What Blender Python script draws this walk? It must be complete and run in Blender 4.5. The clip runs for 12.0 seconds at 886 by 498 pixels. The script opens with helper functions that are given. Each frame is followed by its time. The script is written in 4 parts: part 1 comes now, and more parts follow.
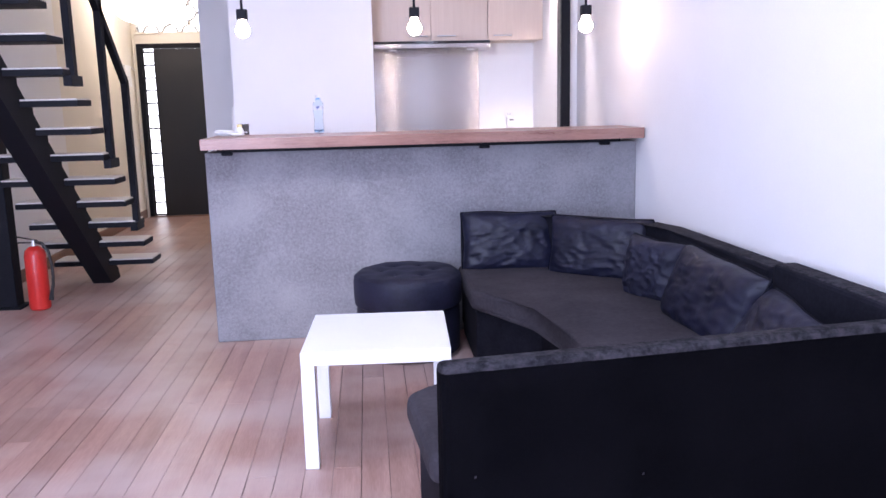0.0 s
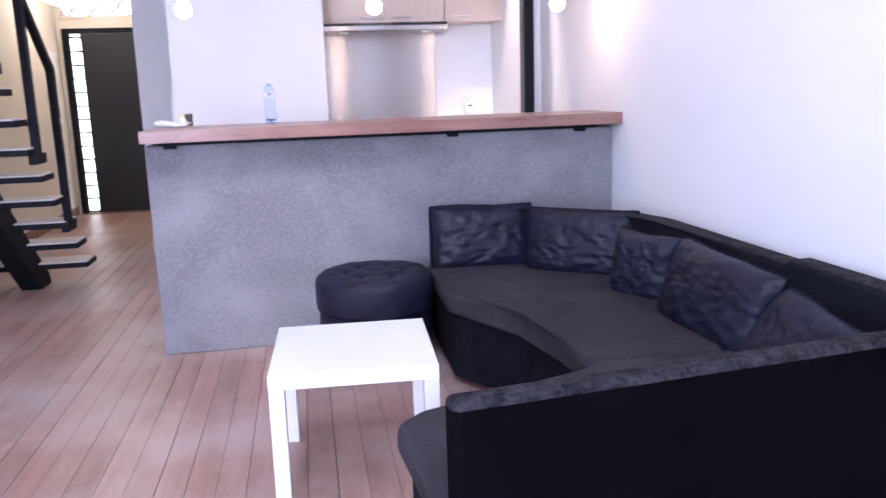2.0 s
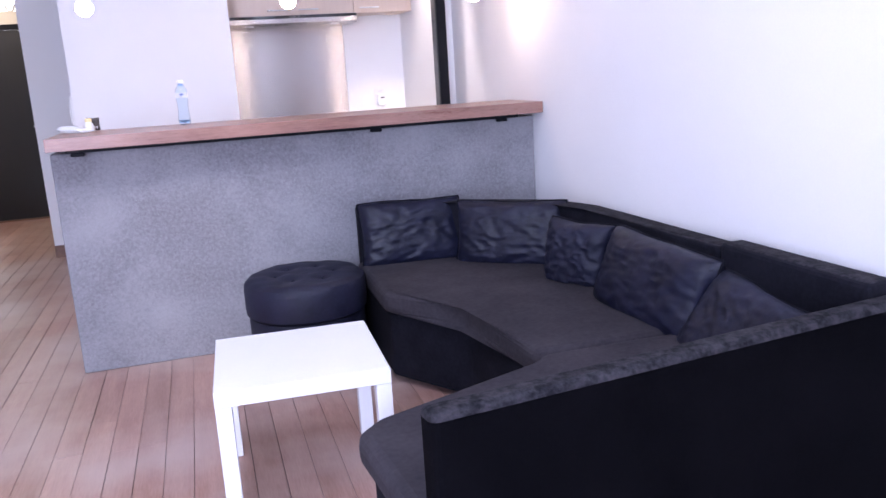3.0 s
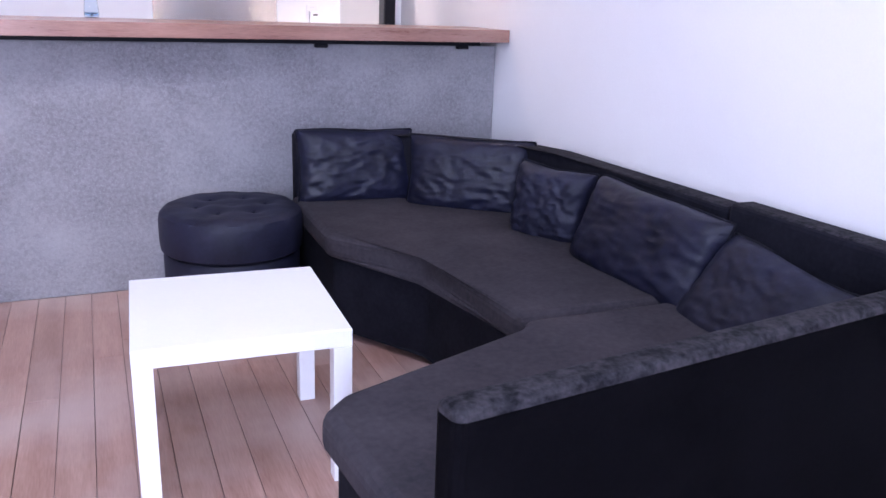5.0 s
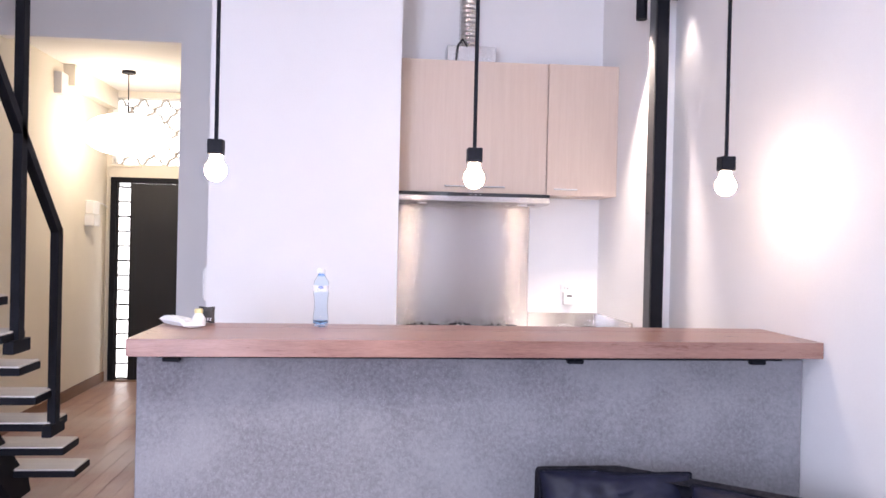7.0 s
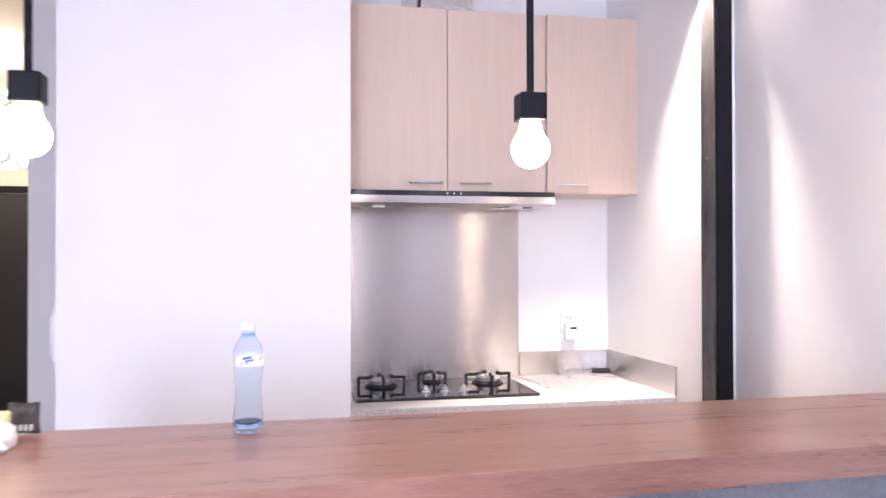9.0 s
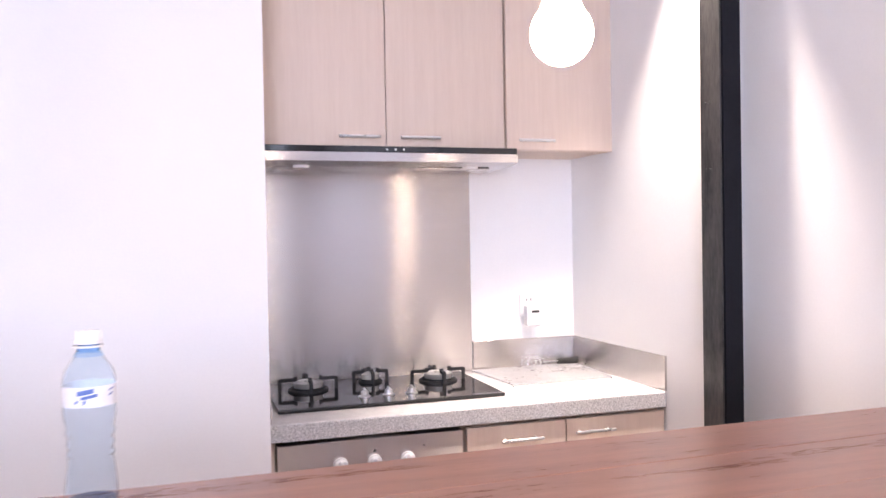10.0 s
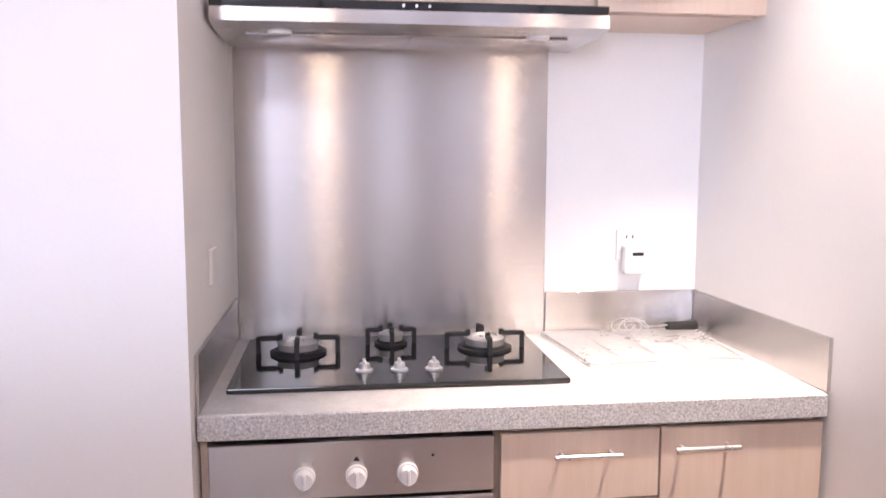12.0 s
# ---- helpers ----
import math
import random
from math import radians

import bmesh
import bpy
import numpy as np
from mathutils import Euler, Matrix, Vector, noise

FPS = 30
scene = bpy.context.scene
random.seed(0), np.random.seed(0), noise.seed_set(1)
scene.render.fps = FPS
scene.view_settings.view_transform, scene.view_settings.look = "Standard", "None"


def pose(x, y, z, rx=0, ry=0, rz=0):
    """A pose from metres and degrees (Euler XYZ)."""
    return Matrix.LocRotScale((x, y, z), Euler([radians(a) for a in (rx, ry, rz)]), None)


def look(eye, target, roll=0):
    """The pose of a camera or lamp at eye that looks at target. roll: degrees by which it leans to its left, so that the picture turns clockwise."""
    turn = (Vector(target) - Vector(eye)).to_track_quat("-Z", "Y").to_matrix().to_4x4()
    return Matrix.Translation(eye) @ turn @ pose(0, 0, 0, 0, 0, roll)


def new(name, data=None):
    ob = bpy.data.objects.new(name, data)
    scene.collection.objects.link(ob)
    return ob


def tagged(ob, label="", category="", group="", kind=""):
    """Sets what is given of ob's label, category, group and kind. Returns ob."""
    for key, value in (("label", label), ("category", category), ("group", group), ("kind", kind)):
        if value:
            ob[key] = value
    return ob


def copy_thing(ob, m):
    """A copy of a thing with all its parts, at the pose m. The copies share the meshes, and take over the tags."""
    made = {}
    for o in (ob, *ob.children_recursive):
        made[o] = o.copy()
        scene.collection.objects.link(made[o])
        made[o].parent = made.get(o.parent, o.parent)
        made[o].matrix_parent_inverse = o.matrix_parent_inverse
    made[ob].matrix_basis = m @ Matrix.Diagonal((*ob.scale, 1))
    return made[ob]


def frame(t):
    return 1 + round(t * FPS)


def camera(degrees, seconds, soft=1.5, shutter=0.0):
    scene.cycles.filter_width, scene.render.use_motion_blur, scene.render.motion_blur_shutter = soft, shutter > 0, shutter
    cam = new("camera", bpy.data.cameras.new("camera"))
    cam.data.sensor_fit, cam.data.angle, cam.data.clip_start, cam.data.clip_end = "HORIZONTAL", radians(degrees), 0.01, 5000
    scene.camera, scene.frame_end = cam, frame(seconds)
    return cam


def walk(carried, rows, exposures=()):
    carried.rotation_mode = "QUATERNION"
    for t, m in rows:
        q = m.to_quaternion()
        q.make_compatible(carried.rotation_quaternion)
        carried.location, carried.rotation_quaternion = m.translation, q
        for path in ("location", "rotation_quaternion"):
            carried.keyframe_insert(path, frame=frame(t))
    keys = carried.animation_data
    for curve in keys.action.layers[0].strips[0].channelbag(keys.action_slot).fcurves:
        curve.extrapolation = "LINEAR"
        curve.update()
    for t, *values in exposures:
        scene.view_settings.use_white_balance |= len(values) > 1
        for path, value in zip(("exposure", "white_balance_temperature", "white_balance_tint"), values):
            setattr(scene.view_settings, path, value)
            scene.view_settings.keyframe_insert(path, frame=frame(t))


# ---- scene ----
cam = camera(57.1, 12.0, shutter=0.4)

PATH = [
    (0, (0.472, 0.131, 1.336), (0.647, 2.091, 0.98), -1.3),
    (0.5, (0.451, 0.17, 1.331), (0.635, 2.126, 0.957), -1.2),
    (1, (0.453, 0.264, 1.347), (0.626, 2.221, 0.97), -1.6),
    (1.5, (0.417, 0.414, 1.344), (0.652, 2.368, 0.986), -1.7),
    (2, (0.367, 0.493, 1.333), (0.683, 2.428, 0.941), -1.9),
    (2.5, (0.274, 0.579, 1.331), (0.78, 2.469, 0.912), -2.8),
    (3, (0.249, 0.569, 1.372), (0.791, 2.445, 0.939), -3.5),
    (3.5, (0.232, 0.667, 1.308), (0.845, 2.51, 0.835), -3.1),
    (5.5, (0.160, 1.177, 1.274), (0.938, 2.926, 0.690), 2.6),
    (6, (0.200, 1.312, 1.361), (0.744, 3.220, 1.084), 1.1),
    (6.5, (0.29, 1.558, 1.449), (0.637, 3.524, 1.327), 1.3),
    (7, (0.358, 1.833, 1.504), (0.549, 3.824, 1.488), 1.3),
    (9, (0.234, 3.291, 1.53), (0.653, 5.246, 1.546), -0.1),
    (9.5, (0.234, 3.666, 1.504), (0.785, 5.589, 1.502), -0.4),
    (10, (0.302, 3.964, 1.499), (0.913, 5.868, 1.464), -1.0),
    (10.5, (0.402, 4.267, 1.484), (1.056, 6.156, 1.41), -1.6),
    (11, (0.578, 4.493, 1.489), (1.118, 6.415, 1.364), -1.4),
    (11.5, (0.746, 4.651, 1.493), (1.093, 6.614, 1.329), -0.4),
    (12, (0.833, 4.801, 1.462), (1.086, 6.771, 1.23), 0.2),
]
walk(cam, [(t, look(eye, target, roll)) for t, eye, target, roll in PATH],
     [(0, 0.04, 6250, 22), (5.5, -0.03, 6300, 22), (6, 0.03, 6450, 20), (7, 0.1, 6850, 18), (9, 0.2, 6850, 18), (12, 0.14, 7050, 19)])

# ---- world, daylight, exposure ----
world = bpy.data.worlds.new("world")
scene.world = world
world.use_nodes = True
wn = world.node_tree.nodes
sky = wn.new("ShaderNodeTexSky")
sky.sky_type = "NISHITA"
sky.sun_disc = False
sky.sun_elevation, sky.sun_rotation = radians(40), radians(200)
wn["Background"].inputs["Strength"].default_value = 0.12
world.node_tree.links.new(sky.outputs["Color"], wn["Background"].inputs["Color"])

sun = new("sun", bpy.data.lights.new("sun", "SUN"))
sun.data.energy, sun.data.angle, sun.data.color = 1.0, radians(10), (1.0, 0.96, 0.9)
sun.matrix_world = look((0, -20, 25), (0, 0, 0))


def area(name, eye, target, w, h, watts, color):
    ob = new(name, bpy.data.lights.new(name, "AREA"))
    ob.data.shape, ob.data.size, ob.data.size_y = "RECTANGLE", w, h
    ob.data.energy, ob.data.color = watts, color
    ob.matrix_world = look(eye, target)
    return ob


def spot(name, eye, target, watts, cone, color, blend=0.35):
    ob = new(name, bpy.data.lights.new(name, "SPOT"))
    ob.data.energy, ob.data.spot_size, ob.data.spot_blend = watts, radians(cone), blend
    ob.data.color, ob.data.shadow_soft_size = color, 0.025
    ob.matrix_world = look(eye, target)
    return ob


DAY = (0.62, 0.73, 1.0)
WARM = (1.0, 0.74, 0.52)
area("window_daylight", (-1.20, -2.36, 1.75), (-1.20, 5, 1.6), 1.2, 2.3, 325, DAY)
# overhead fill, assumed because the table top is brighter than its front
area("overhead_fill_daylight", (0.15, 2.2, 3.46), (0.15, 2.2, 0), 1.1, 1.5, 58, (0.70, 0.79, 1.0))
area("window_daylight", (1.60, -2.36, 1.75), (1.60, 5, 1.6), 0.36, 2.3, 9, DAY)
spot("kitchen_spot_light", (1.835, 6.17, 2.735), (1.77, 6.30, 0.9), 360, 66, (1.0, 0.89, 0.81), 0.85)
spot("wall_spot_light", (1.955, 5.98, 2.80), (1.965, 5.98, 0.5), 9, 80, (1.0, 0.9, 0.82), 1.0)

# ---- materials ----


def rgb(c):
    return (c[0], c[1], c[2], 1.0)


def surface(name, a, b, rough=0.6, metal=0.0, big=3.0, fine=60.0, bump=0.1, stretch=(1, 1, 1),
            mix=(0.35, 0.65), rvar=0.12, speck=None, piece=0.0, sheen=0.0, aniso=0.0, spec=0.5, depth=0.004, dust=None):
    """Two base colours mixed by broad and fine noise, varied gloss, fine relief; specks and piece-to-piece change if asked."""
    m = bpy.data.materials.new(name)
    m.use_nodes = True
    n, l = m.node_tree.nodes, m.node_tree.links
    p = n["Principled BSDF"]
    tc = n.new("ShaderNodeTexCoord")
    mp = n.new("ShaderNodeMapping")
    mp.inputs["Scale"].default_value = stretch
    l.new(tc.outputs["Object"], mp.inputs["Vector"])
    vec = mp.outputs["Vector"]
    if piece:
        info = n.new("ShaderNodeObjectInfo")
        add = n.new("ShaderNodeVectorMath")
        add.operation = "MULTIPLY_ADD"
        l.new(info.outputs["Random"], add.inputs[0])
        add.inputs[1].default_value = (37.0, 53.0, 11.0)
        l.new(vec, add.inputs[2])
        vec = add.outputs[0]
    n1 = n.new("ShaderNodeTexNoise")
    n1.inputs["Scale"].default_value, n1.inputs["Detail"].default_value, n1.inputs["Roughness"].default_value = big, 6, 0.62
    n2 = n.new("ShaderNodeTexNoise")
    n2.inputs["Scale"].default_value, n2.inputs["Detail"].default_value = fine, 4
    l.new(vec, n1.inputs["Vector"])
    l.new(vec, n2.inputs["Vector"])
    av = n.new("ShaderNodeMix")
    av.data_type = "FLOAT"
    av.inputs[0].default_value = 0.35
    l.new(n1.outputs["Fac"], av.inputs[2])
    l.new(n2.outputs["Fac"], av.inputs[3])
    ramp = n.new("ShaderNodeMapRange")
    ramp.inputs["From Min"].default_value, ramp.inputs["From Max"].default_value = mix
    l.new(av.outputs[0], ramp.inputs["Value"])
    cm = n.new("ShaderNodeMix")
    cm.data_type = "RGBA"
    cm.inputs[6].default_value, cm.inputs[7].default_value = rgb(a), rgb(b)
    l.new(ramp.outputs["Result"], cm.inputs[0])
    col = cm.outputs[2]
    if speck:
        v = n.new("ShaderNodeTexVoronoi")
        v.inputs["Scale"].default_value = speck[0]
        l.new(tc.outputs["Object"], v.inputs["Vector"])
        sr = n.new("ShaderNodeMapRange")
        sr.inputs["From Min"].default_value, sr.inputs["From Max"].default_value = speck[2], speck[2] - 0.12
        sr.inputs["To Max"].default_value = speck[3]
        l.new(v.outputs["Distance"], sr.inputs["Value"])
        sm = n.new("ShaderNodeMix")
        sm.data_type = "RGBA"
        sm.inputs[7].default_value = rgb(speck[1])
        l.new(sr.outputs["Result"], sm.inputs[0])
        l.new(col, sm.inputs[6])
        col = sm.outputs[2]
    if piece:
        hv = n.new("ShaderNodeHueSaturation")
        pr = n.new("ShaderNodeMapRange")
        pr.inputs["To Min"].default_value, pr.inputs["To Max"].default_value = 1 - piece, 1 + piece
        l.new(info.outputs["Random"], pr.inputs["Value"])
        l.new(pr.outputs["Result"], hv.inputs["Value"])
        l.new(col, hv.inputs["Color"])
        col = hv.outputs["Color"]
    if dust:
        geo = n.new("ShaderNodeNewGeometry")
        dn = n.new("ShaderNodeTexNoise")
        dn.inputs["Scale"].default_value, dn.inputs["Detail"].default_value = dust[1], 7
        l.new(geo.outputs["Position"], dn.inputs["Vector"])
        dr = n.new("ShaderNodeMapRange")
        dr.inputs["From Min"].default_value, dr.inputs["From Max"].default_value, dr.inputs["To Max"].default_value = 0.42, 0.68, dust[2]
        l.new(dn.outputs["Fac"], dr.inputs["Value"])
        dm = n.new("ShaderNodeMix")
        dm.data_type = "RGBA"
        dm.inputs[7].default_value = rgb(dust[0])
        l.new(dr.outputs["Result"], dm.inputs[0])
        l.new(col, dm.inputs[6])
        col = dm.outputs[2]
    l.new(col, p.inputs["Base Color"])
    rr = n.new("ShaderNodeMapRange")
    rr.inputs["To Min"].default_value, rr.inputs["To Max"].default_value = max(0.03, rough - rvar), min(1, rough + rvar)
    l.new(av.outputs[0], rr.inputs["Value"])
    l.new(rr.outputs["Result"], p.inputs["Roughness"])
    p.inputs["Metallic"].default_value = metal
    p.inputs["Specular IOR Level"].default_value = spec
    if sheen:
        p.inputs["Sheen Weight"].default_value = sheen
        p.inputs["Sheen Roughness"].default_value = 0.4
    if aniso:
        p.inputs["Anisotropic"].default_value, p.inputs["Anisotropic Rotation"].default_value = aniso, 0.25
        tg = n.new("ShaderNodeTangent")
        tg.direction_type, tg.axis = "RADIAL", "Z"
        l.new(tg.outputs[0], p.inputs["Tangent"])
    if bump:
        bp = n.new("ShaderNodeBump")
        bp.inputs["Strength"].default_value, bp.inputs["Distance"].default_value = bump, depth
        l.new(av.outputs[0], bp.inputs["Height"])
        l.new(bp.outputs["Normal"], p.inputs["Normal"])
    return m


def glow(name, color, strength):
    m = bpy.data.materials.new(name)
    m.use_nodes = True
    p = m.node_tree.nodes["Principled BSDF"]
    p.inputs["Base Color"].default_value = (0.8, 0.8, 0.8, 1)
    p.inputs["Emission Color"].default_value = rgb(color)
    p.inputs["Emission Strength"].default_value = strength
    return m


def clear(name, color, rough=0.02, ior=1.45):
    m = bpy.data.materials.new(name)
    m.use_nodes = True
    p = m.node_tree.nodes["Principled BSDF"]
    p.inputs["Base Color"].default_value = rgb(color)
    p.inputs["Transmission Weight"].default_value = 1.0
    p.inputs["Roughness"].default_value, p.inputs["IOR"].default_value = rough, ior
    return m


WALL = surface("white_paint", (0.80, 0.79, 0.79), (0.85, 0.845, 0.84), 0.62, big=1.3, fine=140, bump=0.06, mix=(0.3, 0.7))
CEIL = surface("ceiling_paint", (0.78, 0.77, 0.76), (0.82, 0.81, 0.8), 0.8, big=1, fine=90, bump=0.05)
CREAM = surface("cream_paint", (0.74, 0.69, 0.60), (0.80, 0.75, 0.66), 0.65, big=1.5, fine=120, bump=0.06)
CONC = surface("cement_render", (0.115, 0.11, 0.123), (0.285, 0.28, 0.298), 0.82, big=65, fine=170, bump=0.8, mix=(0.27, 0.73), dust=((0.33, 0.325, 0.345), 2.3, 0.55),
               speck=(110, (0.52, 0.52, 0.54), 0.20, 0.35), depth=0.006)
FLOORW = surface("worn_floorboards", (0.27, 0.138, 0.107), (0.48, 0.31, 0.255), 0.40, big=2.2, fine=30, bump=0.16,
                 stretch=(7, 0.6, 7), mix=(0.3, 0.7), rvar=0.15, piece=0.11, dust=((0.53, 0.43, 0.40), 1.3, 0.9))
BARW = surface("bar_top_hardwood", (0.155, 0.064, 0.046), (0.38, 0.195, 0.145), 0.30, big=3, fine=40, bump=0.1, stretch=(0.7, 9, 9), mix=(0.3, 0.7), piece=0.08, dust=((0.46, 0.29, 0.235), 2.4, 0.3))
SKIRT = surface("skirting_wood", (0.17, 0.09, 0.06), (0.26, 0.15, 0.10), 0.5, big=3, fine=40, stretch=(6, 0.6, 6))
LAM = surface("pale_oak_laminate", (0.60, 0.47, 0.38), (0.70, 0.575, 0.48), 0.42, big=9, fine=70, bump=0.05, stretch=(6, 6, 0.25), mix=(0.2, 0.8), rvar=0.06)
STEEL = surface("brushed_steel", (0.53, 0.505, 0.49), (0.60, 0.575, 0.56), 0.26, metal=1.0, big=3, fine=90, bump=0.0,
                stretch=(0.3, 4, 45), rvar=0.01, aniso=1.0)
CHROME = surface("polished_steel", (0.66, 0.66, 0.66), (0.78, 0.78, 0.78), 0.28, metal=0.9, bump=0.0, rvar=0.04)
BLKSTEEL = surface("black_painted_steel", (0.006, 0.0065, 0.010), (0.011, 0.0115, 0.016), 0.55, big=4, fine=80, bump=0.06, spec=0.14)
RAWSTEEL = surface("dark_mill_steel", (0.036, 0.037, 0.039), (0.12, 0.119, 0.118), 0.4, metal=0.6, big=5, fine=60, bump=0.05, stretch=(2, 2, 0.5))
DOORBLK = surface("black_door_paint", (0.005, 0.005, 0.006), (0.010, 0.0095, 0.010), 0.5, big=4, fine=60, stretch=(5, 5, 0.5), bump=0.08)
TREADW = surface("sanded_tread_timber", (0.70, 0.65, 0.60), (0.80, 0.76, 0.70), 0.6, big=4, fine=50, stretch=(0.6, 6, 6), bump=0.1)
SUEDE = surface("worn_black_suede", (0.0045, 0.0048, 0.0085), (0.014, 0.014, 0.021), 0.92, big=5, fine=70, bump=0.25, mix=(0.38, 0.68), rvar=0.06, spec=0.12)
# darker copy of the suede, with the near backrest's shade put into its colour
SUEDESHADED = surface("shaded_black_suede", (0.0012, 0.0012, 0.002), (0.0042, 0.004, 0.0055), 0.95, big=4, fine=90, bump=0.15, rvar=0.04, spec=0.03)
SEATF = surface("faded_toplit_black_suede", (0.021, 0.0195, 0.025), (0.060, 0.053, 0.061), 0.92, big=3.5, fine=60, bump=0.25, mix=(0.3, 0.7), rvar=0.06, spec=0.12)
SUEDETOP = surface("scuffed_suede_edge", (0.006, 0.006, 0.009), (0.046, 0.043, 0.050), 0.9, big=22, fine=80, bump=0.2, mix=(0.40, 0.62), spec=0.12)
SATIN = surface("black_satin", (0.003, 0.0036, 0.011), (0.0095, 0.011, 0.031), 0.48, big=5, fine=40, bump=0.2, mix=(0.35, 0.65), rvar=0.12, spec=0.32, depth=0.015)
VELVET = surface("navy_black_velvet", (0.0045, 0.0053, 0.0145), (0.015, 0.0165, 0.038), 0.55, big=7, fine=60, bump=0.3, mix=(0.35, 0.66), rvar=0.1, spec=0.3, depth=0.01)
TABLEW = surface("white_foil", (0.80, 0.80, 0.80), (0.84, 0.84, 0.84), 0.35, big=3, fine=90, bump=0.01)
STONE = surface("speckled_granite_white", (0.56, 0.54, 0.53), (0.72, 0.70, 0.69), 0.42, big=20, fine=160, bump=0.05)
STONEF = surface("rough_granite_edge", (0.30, 0.30, 0.30), (0.68, 0.67, 0.67), 0.6, big=170, fine=320, bump=0.5, mix=(0.38, 0.62))
BGLASS = surface("black_hob_glass", (0.007, 0.007, 0.008), (0.010, 0.010, 0.011), 0.06, bump=0.0, rvar=0.02, spec=0.6)
IRON = surface("black_cast_iron", (0.010, 0.010, 0.011), (0.02, 0.02, 0.022), 0.6, fine=160, bump=0.15)
ALU = surface("cast_aluminium", (0.62, 0.61, 0.60), (0.74, 0.73, 0.72), 0.38, metal=0.7, fine=120, bump=0.05)
RED = surface("red_enamel", (0.55, 0.022, 0.018), (0.62, 0.035, 0.025), 0.32, fine=70, bump=0.02)
RUBBER = surface("black_rubber", (0.014, 0.014, 0.014), (0.03, 0.03, 0.03), 0.6, fine=120)
PLASTW = surface("white_plastic", (0.76, 0.755, 0.74), (0.81, 0.80, 0.79), 0.4, fine=80, bump=0.01)
PLASTG = surface("pale_grey_plastic", (0.66, 0.66, 0.67), (0.72, 0.72, 0.73), 0.35, fine=80, bump=0.01)
YELLOW = surface("yellow_plastic", (0.74, 0.62, 0.30), (0.80, 0.68, 0.36), 0.45, fine=80, bump=0.01)
DARKPACK = surface("dark_foil_packet", (0.02, 0.018, 0.018), (0.10, 0.09, 0.085), 0.35, big=14, fine=60, bump=0.4)
PAPER = surface("crumpled_paper", (0.72, 0.73, 0.72), (0.80, 0.81, 0.81), 0.8, big=20, fine=60, bump=0.3)
LABELW = surface("paper_label", (0.70, 0.72, 0.76), (0.78, 0.80, 0.83), 0.5, big=9, fine=60, bump=0.02)
INK = surface("blue_ink", (0.06, 0.12, 0.34), (0.10, 0.17, 0.42), 0.5, fine=60)
DUCT = surface("foil_duct", (0.60, 0.60, 0.60), (0.72, 0.72, 0.72), 0.25, metal=1.0, big=12, fine=60, bump=0.3)
BREEZE = surface("breeze_block_cement", (0.46, 0.44, 0.41), (0.58, 0.56, 0.53), 0.85, big=8, fine=90, bump=0.3)
SOIL = surface("dark_joint", (0.030, 0.018, 0.014), (0.05, 0.03, 0.024), 0.9)
PET = clear("blue_clear_plastic", (0.89, 0.95, 1.0), 0.05, 1.09)
PETB = clear("deep_blue_clear_plastic", (0.50, 0.74, 1.0), 0.06, 1.09)
GLASS = clear("window_glass", (0.96, 0.98, 0.98), 0.0, 1.45)
FROST = glow("daylit_frosted_pane", (0.94, 0.97, 1.0), 4.0)
SKYGLOW = glow("bright_overcast_distance", (0.93, 0.97, 1.0), 2.6)
BULB = glow("lit_globe", (1.0, 0.80, 0.60), 72.0)
SHADE = glow("lit_paper_shade", (1.0, 0.88, 0.70), 7.0)
LENS = glow("lit_lens", (1.0, 0.92, 0.82), 8.0)

# ---- mesh helpers ----


def thing(name, at, label, category, group="", kind=""):
    e = new(name)
    e.empty_display_size = 0.05
    e.location = at
    return tagged(e, label, category, group, kind)


def base_of(ob):
    v = Vector((0, 0, 0))
    while ob:
        v += ob.location
        ob = ob.parent
    return v


def finish(name, bm, mat, parent=None, smooth=False, extra=()):
    """A mesh object from world coordinates; under a parent it is moved into the parent's space."""
    if parent is not None:
        bmesh.ops.translate(bm, verts=bm.verts, vec=-base_of(parent))
    bmesh.ops.recalc_face_normals(bm, faces=bm.faces)
    me = bpy.data.meshes.new(name)
    bm.to_mesh(me)
    bm.free()
    for m in (mat, *extra):
        me.materials.append(m)
    if smooth:
        for f in me.polygons:
            f.use_smooth = True
        me.set_sharp_from_angle(angle=radians(38))
    ob = new(name, me)
    ob.parent = parent
    return ob


def add_box(bm, x0, x1, y0, y1, z0, z1, bevel=0.0, seg=1):
    m = Matrix.LocRotScale(((x0 + x1) / 2, (y0 + y1) / 2, (z0 + z1) / 2), None, (abs(x1 - x0), abs(y1 - y0), abs(z1 - z0)))
    vs = bmesh.ops.create_cube(bm, size=1, matrix=m)["verts"]
    if bevel:
        es = list({e for v in vs for e in v.link_edges})
        bmesh.ops.bevel(bm, geom=es, offset=bevel, segments=seg, profile=0.5, affect="EDGES")


def box(name, x0, x1, y0, y1, z0, z1, mat, parent=None, bevel=0.0, seg=1):
    bm = bmesh.new()
    add_box(bm, x0, x1, y0, y1, z0, z1, bevel, seg)
    return finish(name, bm, mat, parent)


def add_rod(bm, a, b, r, seg=10, r2=None):
    a, b = Vector(a), Vector(b)
    d = b - a
    m = Matrix.Translation((a + b) / 2) @ d.to_track_quat("Z", "Y").to_matrix().to_4x4()
    bmesh.ops.create_cone(bm, cap_ends=True, segments=seg, radius1=r, radius2=r if r2 is None else r2, depth=d.length, matrix=m)


def rod(name, a, b, r, mat, parent=None, seg=12, r2=None, smooth=False):
    bm = bmesh.new()
    add_rod(bm, a, b, r, seg, r2)
    return finish(name, bm, mat, parent, smooth)


